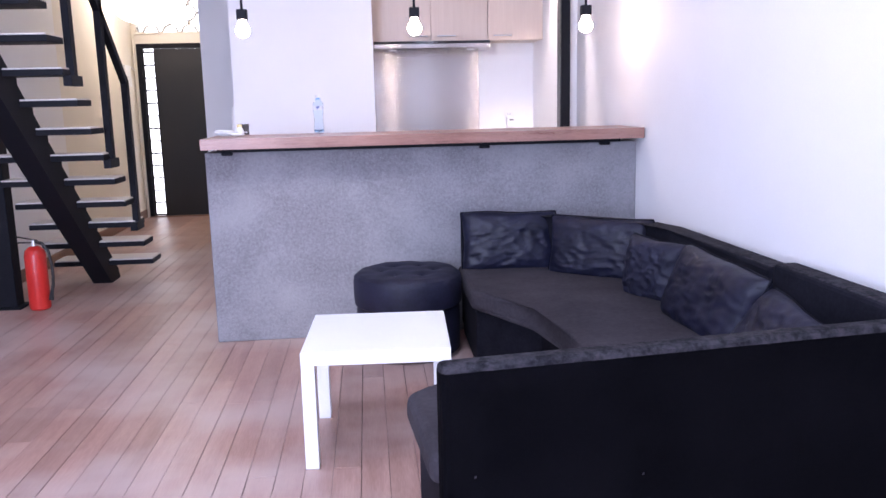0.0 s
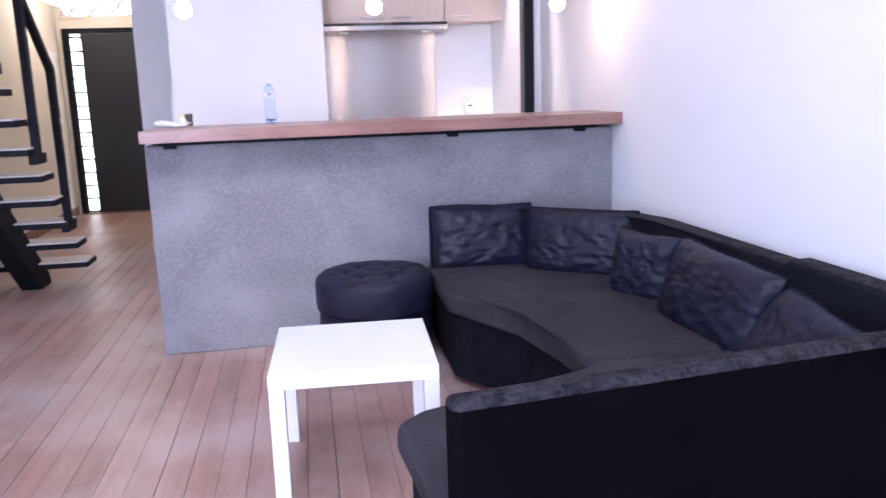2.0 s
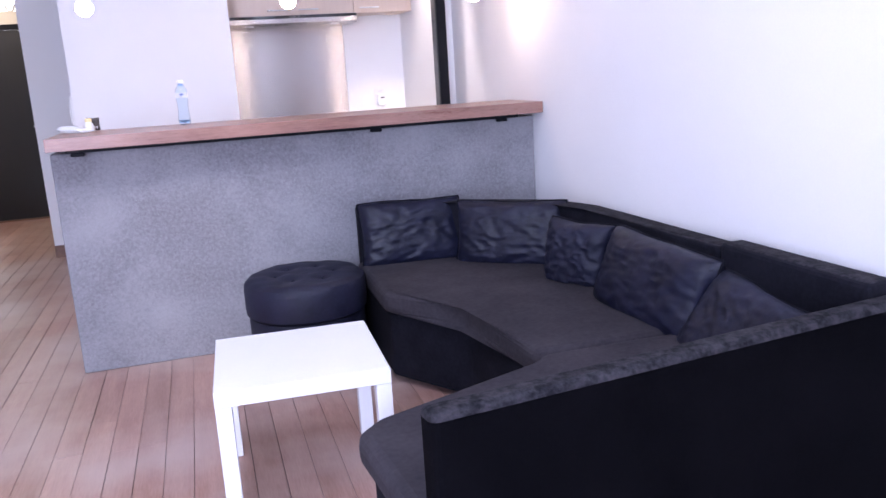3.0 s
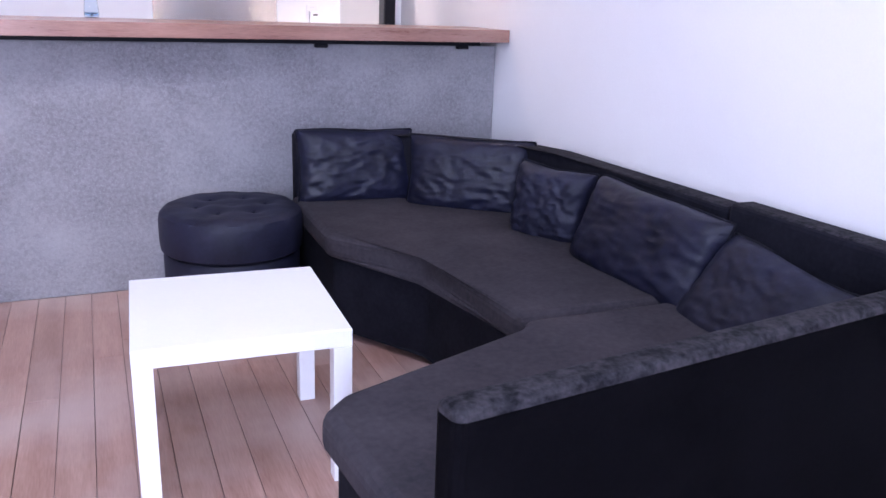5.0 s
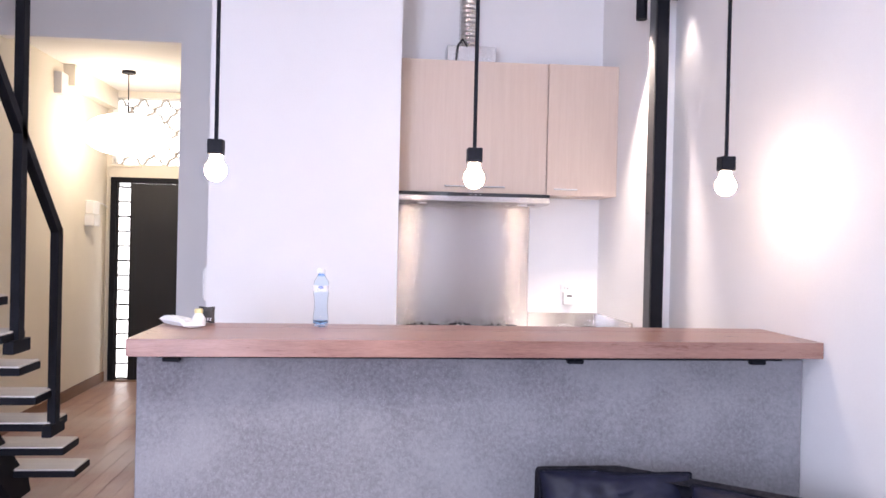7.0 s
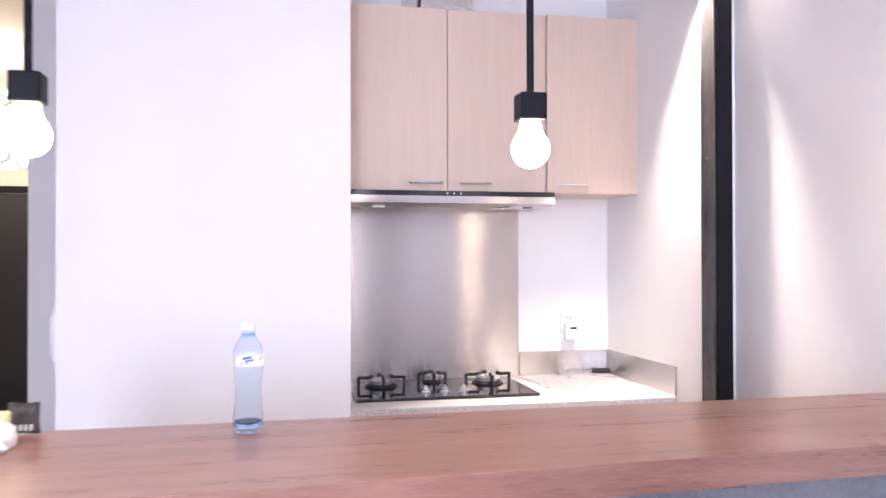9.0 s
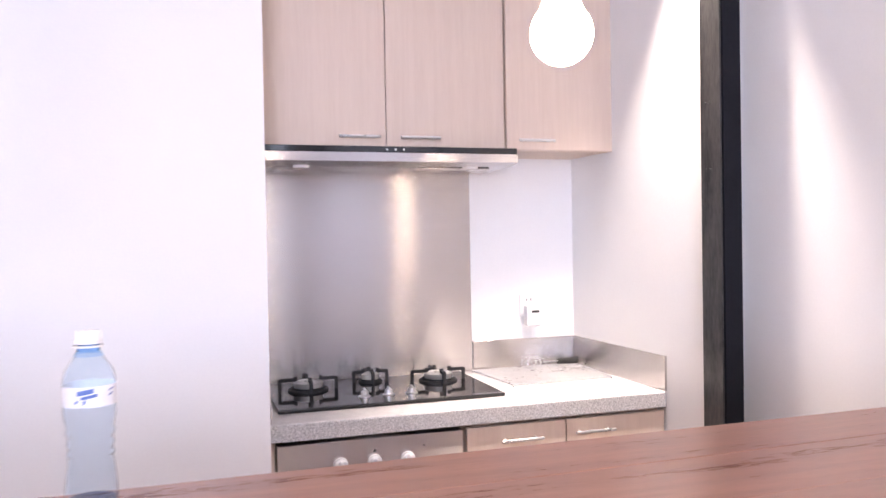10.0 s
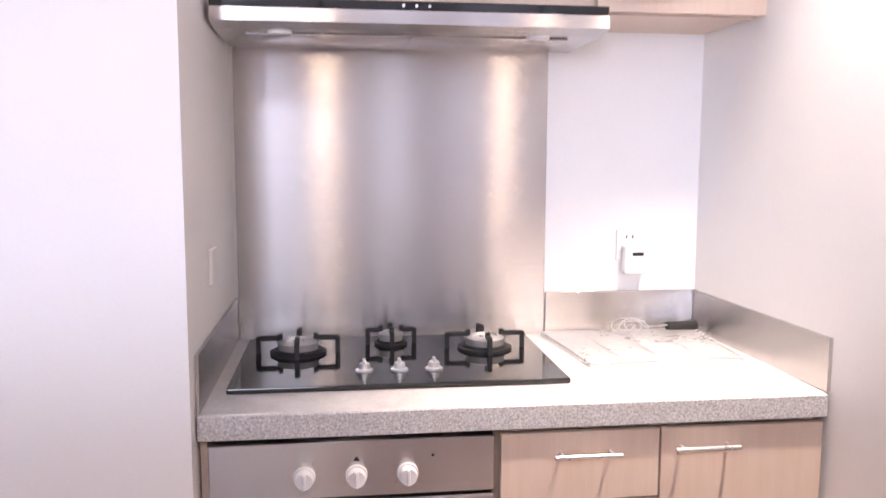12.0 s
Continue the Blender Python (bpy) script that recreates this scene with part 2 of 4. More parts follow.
def add_bar(bm, a, b, w, h, bevel=0.002):
    """A square bar from a to b, w wide sideways (x) and h deep."""
    a, b = Vector(a), Vector(b)
    d = (b - a)
    z = d.normalized()
    x = Vector((1, 0, 0)) if abs(z.x) < 0.9 else Vector((0, 1, 0))
    y = z.cross(x).normalized()
    x = y.cross(z)
    m = Matrix((x * w, y * h, z * d.length)).transposed().to_4x4()
    m.translation = (a + b) / 2
    vs = bmesh.ops.create_cube(bm, size=1, matrix=m)["verts"]
    if bevel:
        bmesh.ops.bevel(bm, geom=list({e for v in vs for e in v.link_edges}), offset=bevel, segments=1, affect="EDGES")


def add_turned(bm, cx, cy, profile, seg=24, sx=1.0, sy=1.0):
    """A turned shape from (radius, z) pairs round a vertical axis."""
    rings = []
    for r, z in profile:
        if r < 1e-5:
            rings.append([bm.verts.new((cx, cy, z))])
        else:
            rings.append([bm.verts.new((cx + sx * r * math.cos(2 * math.pi * i / seg), cy + sy * r * math.sin(2 * math.pi * i / seg), z)) for i in range(seg)])
    for p, q in zip(rings, rings[1:]):
        for i in range(seg):
            j = (i + 1) % seg
            if len(p) == 1 and len(q) == 1:
                continue
            if len(p) == 1:
                bm.faces.new((p[0], q[i], q[j]))
            elif len(q) == 1:
                bm.faces.new((p[i], p[j], q[0]))
            else:
                bm.faces.new((p[i], p[j], q[j], q[i]))


def turned(name, cx, cy, profile, mat, parent=None, seg=24, smooth=True, sx=1.0, sy=1.0):
    bm = bmesh.new()
    add_turned(bm, cx, cy, profile, seg, sx, sy)
    return finish(name, bm, mat, parent, smooth)


def prism(name, outline, z0, z1, mat, parent=None, bevel=0.0, seg=3, smooth=False):
    """An upright block on a plan outline, with rounded edges."""
    bm = bmesh.new()
    lo = [bm.verts.new((x, y, z0)) for x, y in outline]
    hi = [bm.verts.new((x, y, z1)) for x, y in outline]
    k = len(outline)
    bm.faces.new(lo[::-1])
    bm.faces.new(hi)
    for i in range(k):
        bm.faces.new((lo[i], lo[(i + 1) % k], hi[(i + 1) % k], hi[i]))
    if bevel:
        bmesh.ops.bevel(bm, geom=list(bm.edges), offset=bevel, segments=seg, profile=0.5, affect="EDGES")
    return finish(name, bm, mat, parent, smooth)


def tube(name, pts, r, mat, parent=None, seg=8):
    bm = bmesh.new()
    for a, b in zip(pts, pts[1:]):
        add_rod(bm, a, b, r, seg)
    for p in pts[1:-1]:
        bmesh.ops.create_uvsphere(bm, u_segments=seg, v_segments=6, radius=r, matrix=Matrix.Translation(p))
    return finish(name, bm, mat, parent, True)


def wall(name, x0, x1, y0, y1, z0, z1, mat=None):
    return tagged(box(name, x0, x1, y0, y1, z0, z1, mat or WALL), kind="structure")


# ---- the setting ----
XL, XR, TOP = -2.30, 2.042, 3.40
tagged(box("floor", XL - 0.2, XR + 0.5, -2.6, 10.75, -0.2, -0.024, SOIL), "worn red-brown timber floorboards", kind="structure")
bm = bmesh.new()
for x0, x1, y0, y1 in ((XL - 0.2, XR + 0.5, -2.6, 1.45), (XL - 0.2, XR + 0.5, 2.95, 8.1), (XL - 0.2, -0.40, 1.45, 2.95), (0.70, XR + 0.5, 1.45, 2.95)):
    add_box(bm, x0, x1, y0, y1, TOP, TOP + 0.15)
tagged(finish("ceiling", bm, CEIL), kind="structure")
# out-of-view opening, added to hold the overhead fill
win = tagged(thing("window_3", (0.15, 2.2, TOP), "unseen black-framed skylight, added in the ceiling for overhead light", "window"), kind="structure")
for x in (-0.38, 0.68):
    box("frame", x - 0.02, x + 0.02, 1.45, 2.95, TOP + 0.09, TOP + 0.15, BLKSTEEL, win, 0.003)
for y in (1.47, 2.93):
    box("frame", -0.36, 0.66, y - 0.02, y + 0.02, TOP + 0.09, TOP + 0.15, BLKSTEEL, win, 0.003)
box("pane", -0.36, 0.66, 1.49, 2.91, TOP + 0.11, TOP + 0.118, GLASS, win).visible_shadow = False
tagged(box("ceiling_hall", XL - 0.2, -0.6, 8.1, 10.75, 2.99, 3.14, CEIL), kind="structure")
wall("wall_left", XL - 0.2, XL, -2.6, 8.0, -0.2, TOP)
wall("wall_left_hall", XL - 0.2, XL, 8.0, 10.5, -0.2, 2.99, CREAM)
wall("wall_kitchen_back", -0.5, XR + 0.2, 7.13, 7.30, -0.2, TOP)
wall("wall_partition", -0.503, 0.54, 6.40, 7.13, -0.2, TOP)
wall("wall_middle", -1.02, 0.2, 8.0, 8.12, -0.2, TOP)
wall("wall_middle_header", XL, -1.02, 8.0, 8.12, 2.93, TOP)
wall("wall_passage", 0.2, 0.4, 7.30, 8.12, -0.2, TOP)
wall("wall_hall_side", -0.8, -0.6, 8.12, 10.5, -0.2, 2.99, CREAM)
# the front wall with its door opening and the row of pierced blocks over it
DX0, DX1, DY = -2.25, -1.24, 10.5
wall("wall_front_left", XL - 0.2, DX0, DY, DY + 0.2, -0.2, 2.99, CREAM)
wall("wall_front_right", DX1, -0.6, DY, DY + 0.2, -0.2, 2.99, CREAM)
wall("wall_front_lintel", DX0, DX1, DY, DY + 0.2, 2.10, 2.235, CREAM)
wall("wall_front_top", DX0, DX1, DY, DY + 0.2, 2.925, 2.99, CREAM)
tagged(box("backdrop", -4.0, 1.0, 12.0, 12.05, -0.2, 5.0, SKYGLOW), kind="structure")
# the rear wall, with the big window that the daylight comes through
wall("wall_rear_left", XL - 0.2, -1.85, -2.6, -2.4, -0.2, TOP)
wall("wall_rear_middle", -0.55, 1.40, -2.6, -2.4, -0.2, TOP)
wall("wall_rear_right", 1.80, XR + 0.294, -2.6, -2.4, -0.2, TOP)
for n, (x0, x1) in enumerate(((-1.85, -0.55), (1.40, 1.80))):
    wall("wall_rear_sill", x0, x1, -2.6, -2.4, -0.2, 0.55)
    wall("wall_rear_head", x0, x1, -2.6, -2.4, 2.95, TOP)
    win = tagged(thing("window_%d" % (n + 1), ((x0 + x1) / 2, -2.5, 0.55), "black-framed rear window", "window"), kind="structure")
    for x in (x0 + 0.03, x1 - 0.03):
        box("frame", x - 0.03, x + 0.03, -2.54, -2.47, 0.55, 2.95, BLKSTEEL, win, 0.003)
    for z in (0.58, 2.92):
        box("frame", x0 + 0.06, x1 - 0.06, -2.53, -2.48, z - 0.03, z + 0.03, BLKSTEEL, win, 0.003)
    pane = box("pane", x0 + 0.06, x1 - 0.06, -2.508, -2.502, 0.61, 2.89, GLASS, win)
    pane.visible_shadow = False

for nm, a in (("baseboard_left", (XL, XL + 0.018, -2.4, 10.48)), ("baseboard_right", (XR - 0.018, XR, 5.2, 6.19)), ("baseboard_middle", (-1.02, 0.2, 7.982, 8.0))):
    tagged(box(nm, *a, 0, 0.10, SKIRT, bevel=0.003), kind="structure")
tagged(box("trim_hall", XL, XL + 0.10, 9.25, 10.5, 2.80, 2.99, CREAM), "cream plaster beam along the hall wall", kind="structure")

# the pierced blocks over the front door
scr = tagged(thing("breeze_block_screen", (-1.745, 10.6, 2.235), "pierced cement breeze-block screen above the front door", "screen"), kind="structure")


def breeze_mesh(s, d):
    """One pierced block: a square frame round a four-lobed hole."""
    bm = bmesh.new()
    k = 32
    fr, bk = [], []
    for y, store in ((-d / 2, fr), (d / 2, bk)):
        inner, outer = [], []
        for i in range(k):
            t = 2 * math.pi * i / k
            r = s * (0.365 + 0.095 * math.cos(4 * t))
            inner.append(bm.verts.new((r * math.cos(t), y, r * math.sin(t))))
            q = min(0.497 * s / max(abs(math.cos(t)), abs(math.sin(t))), r + 0.075 * s)
            outer.append(bm.verts.new((q * math.cos(t), y, q * math.sin(t))))
        store += [inner, outer]
    for i in range(k):
        j = (i + 1) % k
        bm.faces.new((fr[0][i], fr[0][j], fr[1][j], fr[1][i]))
        bm.faces.new((bk[0][j], bk[0][i], bk[1][i], bk[1][j]))
        bm.faces.new((fr[0][j], fr[0][i], bk[0][i], bk[0][j]))
        bm.faces.new((fr[1][i], fr[1][j], bk[1][j], bk[1][i]))
    me = bpy.data.meshes.new("breeze_block")
    bm.to_mesh(me)
    bm.free()
    me.materials.append(BREEZE)
    return me


bmsh = breeze_mesh(0.228, 0.06)
for r in range(3):
    for c in range(5):
        o = new("breeze_block", bmsh)
        o.parent = scr
        o.location = (DX0 + 0.05 + c * 0.228 - scr.location.x, 0, 0.116 + r * 0.229)

# the front door
fd = tagged(thing("door_1", (-1.745, 10.5, 0), "black front door with a strip of small glass panes", "door"), kind="structure")
bm = bmesh.new()
add_box(bm, DX0, DX0 + 0.055, 10.47, 10.58, 0, 2.10, 0.004)
add_box(bm, DX1 - 0.055, DX1, 10.47, 10.58, 0, 2.10, 0.004)
add_box(bm, DX0 + 0.055, DX1 - 0.055, 10.47, 10.58, 2.045, 2.10, 0.004)
finish("frame", bm, BLKSTEEL, fd)
bm = bmesh.new()
add_box(bm, -2.060, DX1 - 0.058, 10.50, 10.55, 0.012, 2.04, 0.004)
add_box(bm, DX0 + 0.058, DX0 + 0.076, 10.50, 10.55, 0.012, 2.04, 0.002)
for i in range(14):
    z = 0.03 + i * (1.97 / 13)
    add_box(bm, DX0 + 0.07, -2.057, 10.502, 10.548, z - 0.009, z + 0.009)
finish("leaf", bm, DOORBLK, fd)
for i in range(13):
    z = 0.03 + i * (1.97 / 13)
    box("pane", DX0 + 0.074, -2.058, 10.52, 10.528, z + 0.009, z + 1.97 / 13 - 0.009, FROST, fd)
bm = bmesh.new()
add_rod(bm, (-1.33, 10.50, 1.02), (-1.33, 10.45, 1.02), 0.012)
add_rod(bm, (-1.33, 10.452, 1.02), (-1.45, 10.452, 1.02), 0.009)
finish("handle", bm, CHROME, fd)
box("threshold", DX0, DX1, 10.46, 10.60, -0.02, 0.011, SKIRT, fd)

# ---- bar counter ----
bar = thing("bar_counter", (0.8, 4.95, 0), "grey cement bar counter with a thick reddish hardwood top", "counter")
prism("body", [(-0.425, 4.752), (XR - 0.003, 4.803), (XR - 0.003, 4.98), (-0.425, 4.98)], 0, 1.086, CONC, bar, 0.006, 2)
# unseen white board, added to brighten what the oven's steel reflects
box("bounce_panel", -0.42, XR - 0.005, 4.981, 4.995, 0.0, 1.085, WALL, bar, 0.002)
prism("support_angle", [(-0.35, 4.712), (1.93, 4.758), (1.93, 4.985), (-0.35, 4.985)], 1.0865, 1.108, BLKSTEEL, bar)
for x in (-0.30, 1.135, 1.84):
    y = 4.7605 + 0.0207 * x
    box("bracket", x - 0.03, x + 0.03, y - 0.040, y - 0.0105, 1.070, 1.0863, BLKSTEEL, bar, 0.004)


def bar_edge(f, x):
    """Depth of the joint at fraction f across the top, which widens a little towards its left end."""
    return (1 - f) * (4.585 + 0.040 * x) + f * (5.125 + 0.012 * x)


for i, (f0, f1) in enumerate(((0.0, 0.358), (0.3585, 0.70), (0.7005, 1.0))):
    xa, xb = -0.412, XR - 0.002
    prism("top_board", [(xa, bar_edge(f0, xa)), (xb, bar_edge(f0, xb)), (xb, bar_edge(f1, xb)), (xa, bar_edge(f1, xa))], 1.1085, 1.167 - 0.0004 * (i % 2), BARW, bar, 0.0015, 2)

# ---- side table ----
tb = thing("side_table", (0.485, 3.265, 0), "plain white square side table on four legs", "table")
tb.rotation_euler[2] = radians(-2.5)
box("top", 0.210, 0.760, 2.990, 3.540, 0.400, 0.450, TABLEW, tb, 0.002)
for x in (0.2105, 0.7095):
    for y in (2.9905, 3.4895):
        box("leg", x, x + 0.05, y, y + 0.05, 0, 0.3995, TABLEW, tb, 0.0015)

# ---- corner sofa ----


def cushion_mesh(bm, m, w, h, d, seed, n=30):
    """A stuffed cushion: pinched corners, a seam round it and uneven creases."""
    grid = {}
    for side in (-1, 1):
        for i in range(n + 1):
            for j in range(n + 1):
                u, v = 2 * i / n - 1, 2 * j / n - 1
                edge = i in (0, n) or j in (0, n)
                if edge and side == 1:
                    grid[side, i, j] = grid[-1, i, j]
                    continue
                t = (max(0, (1 - u ** 4) * (1 - v ** 4))) ** 0.42
                pin = 1 - 0.055 * (u * u * (1 - abs(v)) + v * v * (1 - abs(u)))
                q = Vector((u * 3 + seed, v * 3, side * 2 + seed))
                cr = noise.noise(q * 0.8) * 0.12 + abs(noise.noise(Vector((u * 2.2 + v * 1.2 + seed, v * 4.5 - u * 1.5, seed)))) * 0.16 + abs(noise.noise(Vector((u * 1.3 - v * 3 + seed, v * 2 + u * 4, seed)))) * 0.22 + abs(noise.noise(Vector((u * 5 - v * 4 + seed, v * 6 + u * 4, seed)))) * 0.06 - 0.12
                sag = (0.5 - 0.5 * v) ** 1.5
                cr += sag * 0.5 * (1 - abs(noise.noise(Vector((u * 2.0 + seed, v * 3.2 + 1.6 * u * u, seed * 2))) * 2.4)) ** 3 * 0.16
                co = Vector((u * w / 2 * pin, v * h / 2 * pin + 0.03 * h * noise.noise(q * 0.5), side * (d / 2) * t * (1 - cr * 0.75)))
                grid[side, i, j] = bm.verts.new(m @ co)
    for side in (-1, 1):
        for i in range(n):
            for j in range(n):
                f = (grid[side, i, j], grid[side, i + 1, j], grid[side, i + 1, j + 1], grid[side, i, j + 1])
                bm.faces.new(f if side == 1 else f[::-1])


sofa = thing("corner_sofa", (1.3, 3.4, 0), "large black suede corner sofa, scuffed, seat faded and painted lighter for top light", "sofa")
tagged(prism("wall_right_kitchen", [(1.903, 7.13), (1.933, 6.2), (XR + 0.2, 6.2), (XR + 0.2, 7.13)], -0.2, TOP, WALL), kind="structure")
# the living-room wall runs slightly outwards, away from the bar
tagged(prism("wall_right", [(XR, 6.199), (XR, 4.75), (XR + 0.294, -2.6), (XR + 0.5, -2.6), (XR + 0.5, 6.199)], -0.2, TOP, WALL), kind="structure")
# outer line of the backrest on plan, then its inner line
back = [(0.985, 4.735), (1.30, 4.740), (1.915, 4.25), (2.010, 3.97), (2.050, 2.98)]
back_in = [(1.950, 2.98), (1.910, 3.92), (1.835, 4.155), (1.265, 4.645), (0.985, 4.645)]


def soften(ob, width=0.03, seg=3):
    b = ob.modifiers.new("round", "BEVEL")
    b.width, b.segments, b.limit_method = width, seg, "ANGLE"
    return ob


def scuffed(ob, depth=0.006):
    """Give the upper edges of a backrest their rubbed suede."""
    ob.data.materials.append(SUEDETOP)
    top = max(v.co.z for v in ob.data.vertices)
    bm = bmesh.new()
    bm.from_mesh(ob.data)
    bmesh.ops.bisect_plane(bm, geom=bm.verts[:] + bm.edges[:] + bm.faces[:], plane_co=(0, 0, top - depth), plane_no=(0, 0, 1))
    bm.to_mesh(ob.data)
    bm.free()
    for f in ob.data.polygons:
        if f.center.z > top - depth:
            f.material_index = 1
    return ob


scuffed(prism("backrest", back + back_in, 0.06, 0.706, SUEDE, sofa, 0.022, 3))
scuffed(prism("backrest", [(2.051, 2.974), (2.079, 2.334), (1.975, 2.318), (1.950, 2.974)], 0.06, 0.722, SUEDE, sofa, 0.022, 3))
# the near backrest: same cloth, its shaded outside painted darker
scuffed(prism("backrest", [(2.080, 2.326), (2.083, 2.252), (0.632, 2.058), (0.622, 2.130)], 0.012, 0.688, SUEDESHADED, sofa, 0.02, 3), 0.021)
far_seat = [(0.955, 4.643), (0.945, 3.98), (1.21, 3.60), (1.245, 2.976), (1.948, 2.976), (1.908, 3.915), (1.833, 4.15), (1.263, 4.643)]
near_seat = [(1.245, 2.972), (1.235, 2.86), (0.64, 2.70), (0.562, 2.62), (0.604, 2.135), (1.973, 2.318), (1.948, 2.972)]
# seat pads paler than the base: fading, plus light from above put into the colour
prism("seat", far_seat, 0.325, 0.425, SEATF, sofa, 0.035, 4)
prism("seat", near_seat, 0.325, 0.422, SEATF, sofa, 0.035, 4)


def inset(poly, k, c):
    return [(c[0] + (x - c[0]) * k, c[1] + (y - c[1]) * k) for x, y in poly]


prism("base", inset(far_seat, 0.955, (1.55, 3.95)), 0.03, 0.323, SUEDE, sofa, 0.012, 2)
prism("base", inset(near_seat, 0.955, (1.45, 2.5)), 0.03, 0.323, SUEDE, sofa, 0.012, 2)
for x, y in ((1.05, 4.5), (1.05, 4.1), (1.75, 3.9), (1.35, 3.1), (0.72, 2.25), (0.75, 2.55), (1.75, 2.45)):
    rod("foot", (x, y, 0), (x, y, 0.032), 0.025, IRON, sofa)
# bits of lint on the outside of the backrest
for x, z in ((0.715, 0.385), (1.180, 0.335)):
    y = 2.058 + (x - 0.632) * 0.1336
    box("lint", x - 0.003, x + 0.003, y - 0.0015, y + 0.002, z - 0.003, z + 0.003, SEATF, sofa)


def cushion(m, w, h, d, seed, label, mat):
    """A cushion with a corded seam round its edge."""
    bm = bmesh.new()
    cushion_mesh(bm, Matrix.Identity(4), w, h, d, seed, 44)
    rim = []
    for e in bm.edges:
        if all(abs(v.co.z) < 1e-6 for v in e.verts):
            rim.append((e.verts[0].co.copy(), e.verts[1].co.copy()))
    ob = finish("cushion", bm, mat, None, True)
    bm = bmesh.new()
    for a, b in rim:
        add_rod(bm, a, b, 0.0055, 6)
    cord = finish("piping", bm, SUEDE, None, True)
    cord.parent = ob
    ob.matrix_world = m
    return tagged(ob, label, "cushion", "loose cushions on the sofa")


cushion(pose(1.235, 4.545, 0.562, 80, 0, -3), 0.53, 0.335, 0.15, 1.3, "creased black satin cushion leaning on the backrest", SATIN)
cushion(pose(1.665, 4.255, 0.552, 80, 0, -37), 0.56, 0.33, 0.15, 4.1, "shiny black satin cushion leaning on the backrest", SATIN)
cushion(pose(1.80, 3.75, 0.535, 84, 2, -62), 0.34, 0.30, 0.20, 7.7, "faded black cushion propped in the corner", VELVET)
cushion(pose(1.82, 3.19, 0.535, 70, 2, -86), 0.64, 0.33, 0.17, 11.2, "large crumpled black cushion with grey wear", SATIN)
cushion(pose(1.82, 2.66, 0.490, 56, 5, -94), 0.50, 0.33, 0.14, 15.9, "slumped black cushion with a piped seam", VELVET)

# ---- round ottoman ----
ott = thing("ottoman", (0.66, 4.42, 0), "round black tufted ottoman beside the sofa", "ottoman")
turned("base", 0.66, 4.42, [(0, 0.02), (0.266, 0.02), (0.276, 0.03), (0.278, 0.25), (0.270, 0.266), (0, 0.266)], VELVET, ott, 48)
bm = bmesh.new()
add_turned(bm, 0.66, 4.42, [(0.266, 0.267), (0.287, 0.283), (0.291, 0.32), (0.291, 0.402), (0.285, 0.430), (0.266, 0.445)] + [(0.255 - 0.015 * q, 0.449 + 0.008 * math.sin(q / 17 * math.pi)) for q in range(17)] + [(0, 0.455)], 72)
for v in bm.verts:
    # dimples round the buttons, and slack cloth round the rim
    for i in range(6):
        t = i * math.pi / 3
        v.co.z -= 0.016 * math.exp(-((v.co.x - 0.66 - 0.14 * math.cos(t)) ** 2 + (v.co.y - 4.42 - 0.14 * math.sin(t)) ** 2) / 0.0014) * (v.co.z > 0.44)
    v.co.z += 0.006 * noise.noise(v.co * 14) * (v.co.z > 0.40)
finish("cushion", bm, VELVET, ott, True)
for i in range(6):
    t = i * math.pi / 3
    bm = bmesh.new()
    bmesh.ops.create_uvsphere(bm, u_segments=8, v_segments=6, radius=0.008, matrix=Matrix.Translation((0.66 + 0.14 * math.cos(t), 4.42 + 0.14 * math.sin(t), 0.446)))
    finish("button", bm, VELVET, ott, True)
rod("foot", (0.66, 4.42, 0), (0.66, 4.42, 0.021), 0.2, IRON, ott, 24)

# ---- staircase ----
RISE, RUN, Y0, LIFT = 0.1732, 0.191, 6.785, 0.018
st = thing("staircase", (-1.55, 6.6, 0), "open black steel staircase with pale sanded timber treads", "staircase")
NT = 18
for i in range(NT):
    y, z = Y0 - i * RUN, LIFT + RISE * (i + 1)
    bm = bmesh.new()
    add_box(bm, -1.967, -1.224, y - 0.245, y, z - 0.046, z - 0.010, 0.002)
    finish("tread_tray", bm, BLKSTEEL, st)
    box("tread", -1.962, -1.229, y - 0.240, y - 0.005, z - 0.0098, z, TREADW, st, 0.002)
bm = bmesh.new()
k = RISE / RUN
ya, yb = Y0 + 0.02, Y0 - 17.6 * RUN
# one sloping box beam under the middle of the treads
sec = [(ya - 0.02, 0.0), (ya - 0.24, 0.0), (yb - 0.16, (Y0 - yb) * k - 0.142), (yb + 0.06, (Y0 - yb) * k - 0.002), (ya - 0.05, 0.078)]
v1 = [bm.verts.new((-1.695, y, z)) for y, z in sec]
v2 = [bm.verts.new((-1.555, y, z)) for y, z in sec]
bm.faces.new(v1)
bm.faces.new(v2[::-1])
for i in range(len(sec)):
    j = (i + 1) % len(sec)
    bm.faces.new((v1[i], v1[j], v2[j], v2[i]))
finish("stringer", bm, BLKSTEEL, st)
for i in range(NT):
    y, z = Y0 - i * RUN, LIFT + RISE * (i + 1)
    box("tread_bracket", -1.685, -1.565, y - 0.20, y - 0.03, max(0.0, z - 0.20), z - 0.0465, BLKSTEEL, st)
PX = -1.224
for y, z0, z1 in ((6.15, 0.475, 1.535), (5.685, 0.96, TOP), (5.11, 1.478, TOP)):
    bm = bmesh.new()
    add_box(bm, PX - 0.021, PX + 0.021, y + 0.02, y + 0.085, z0, z1, 0.003)
    add_box(bm, PX - 0.024, PX + 0.024, y - 0.04, y + 0.15, z0 - 0.005, z0 + 0.055, 0.002)
    finish("post", bm, BLKSTEEL, st)
bm = bmesh.new()
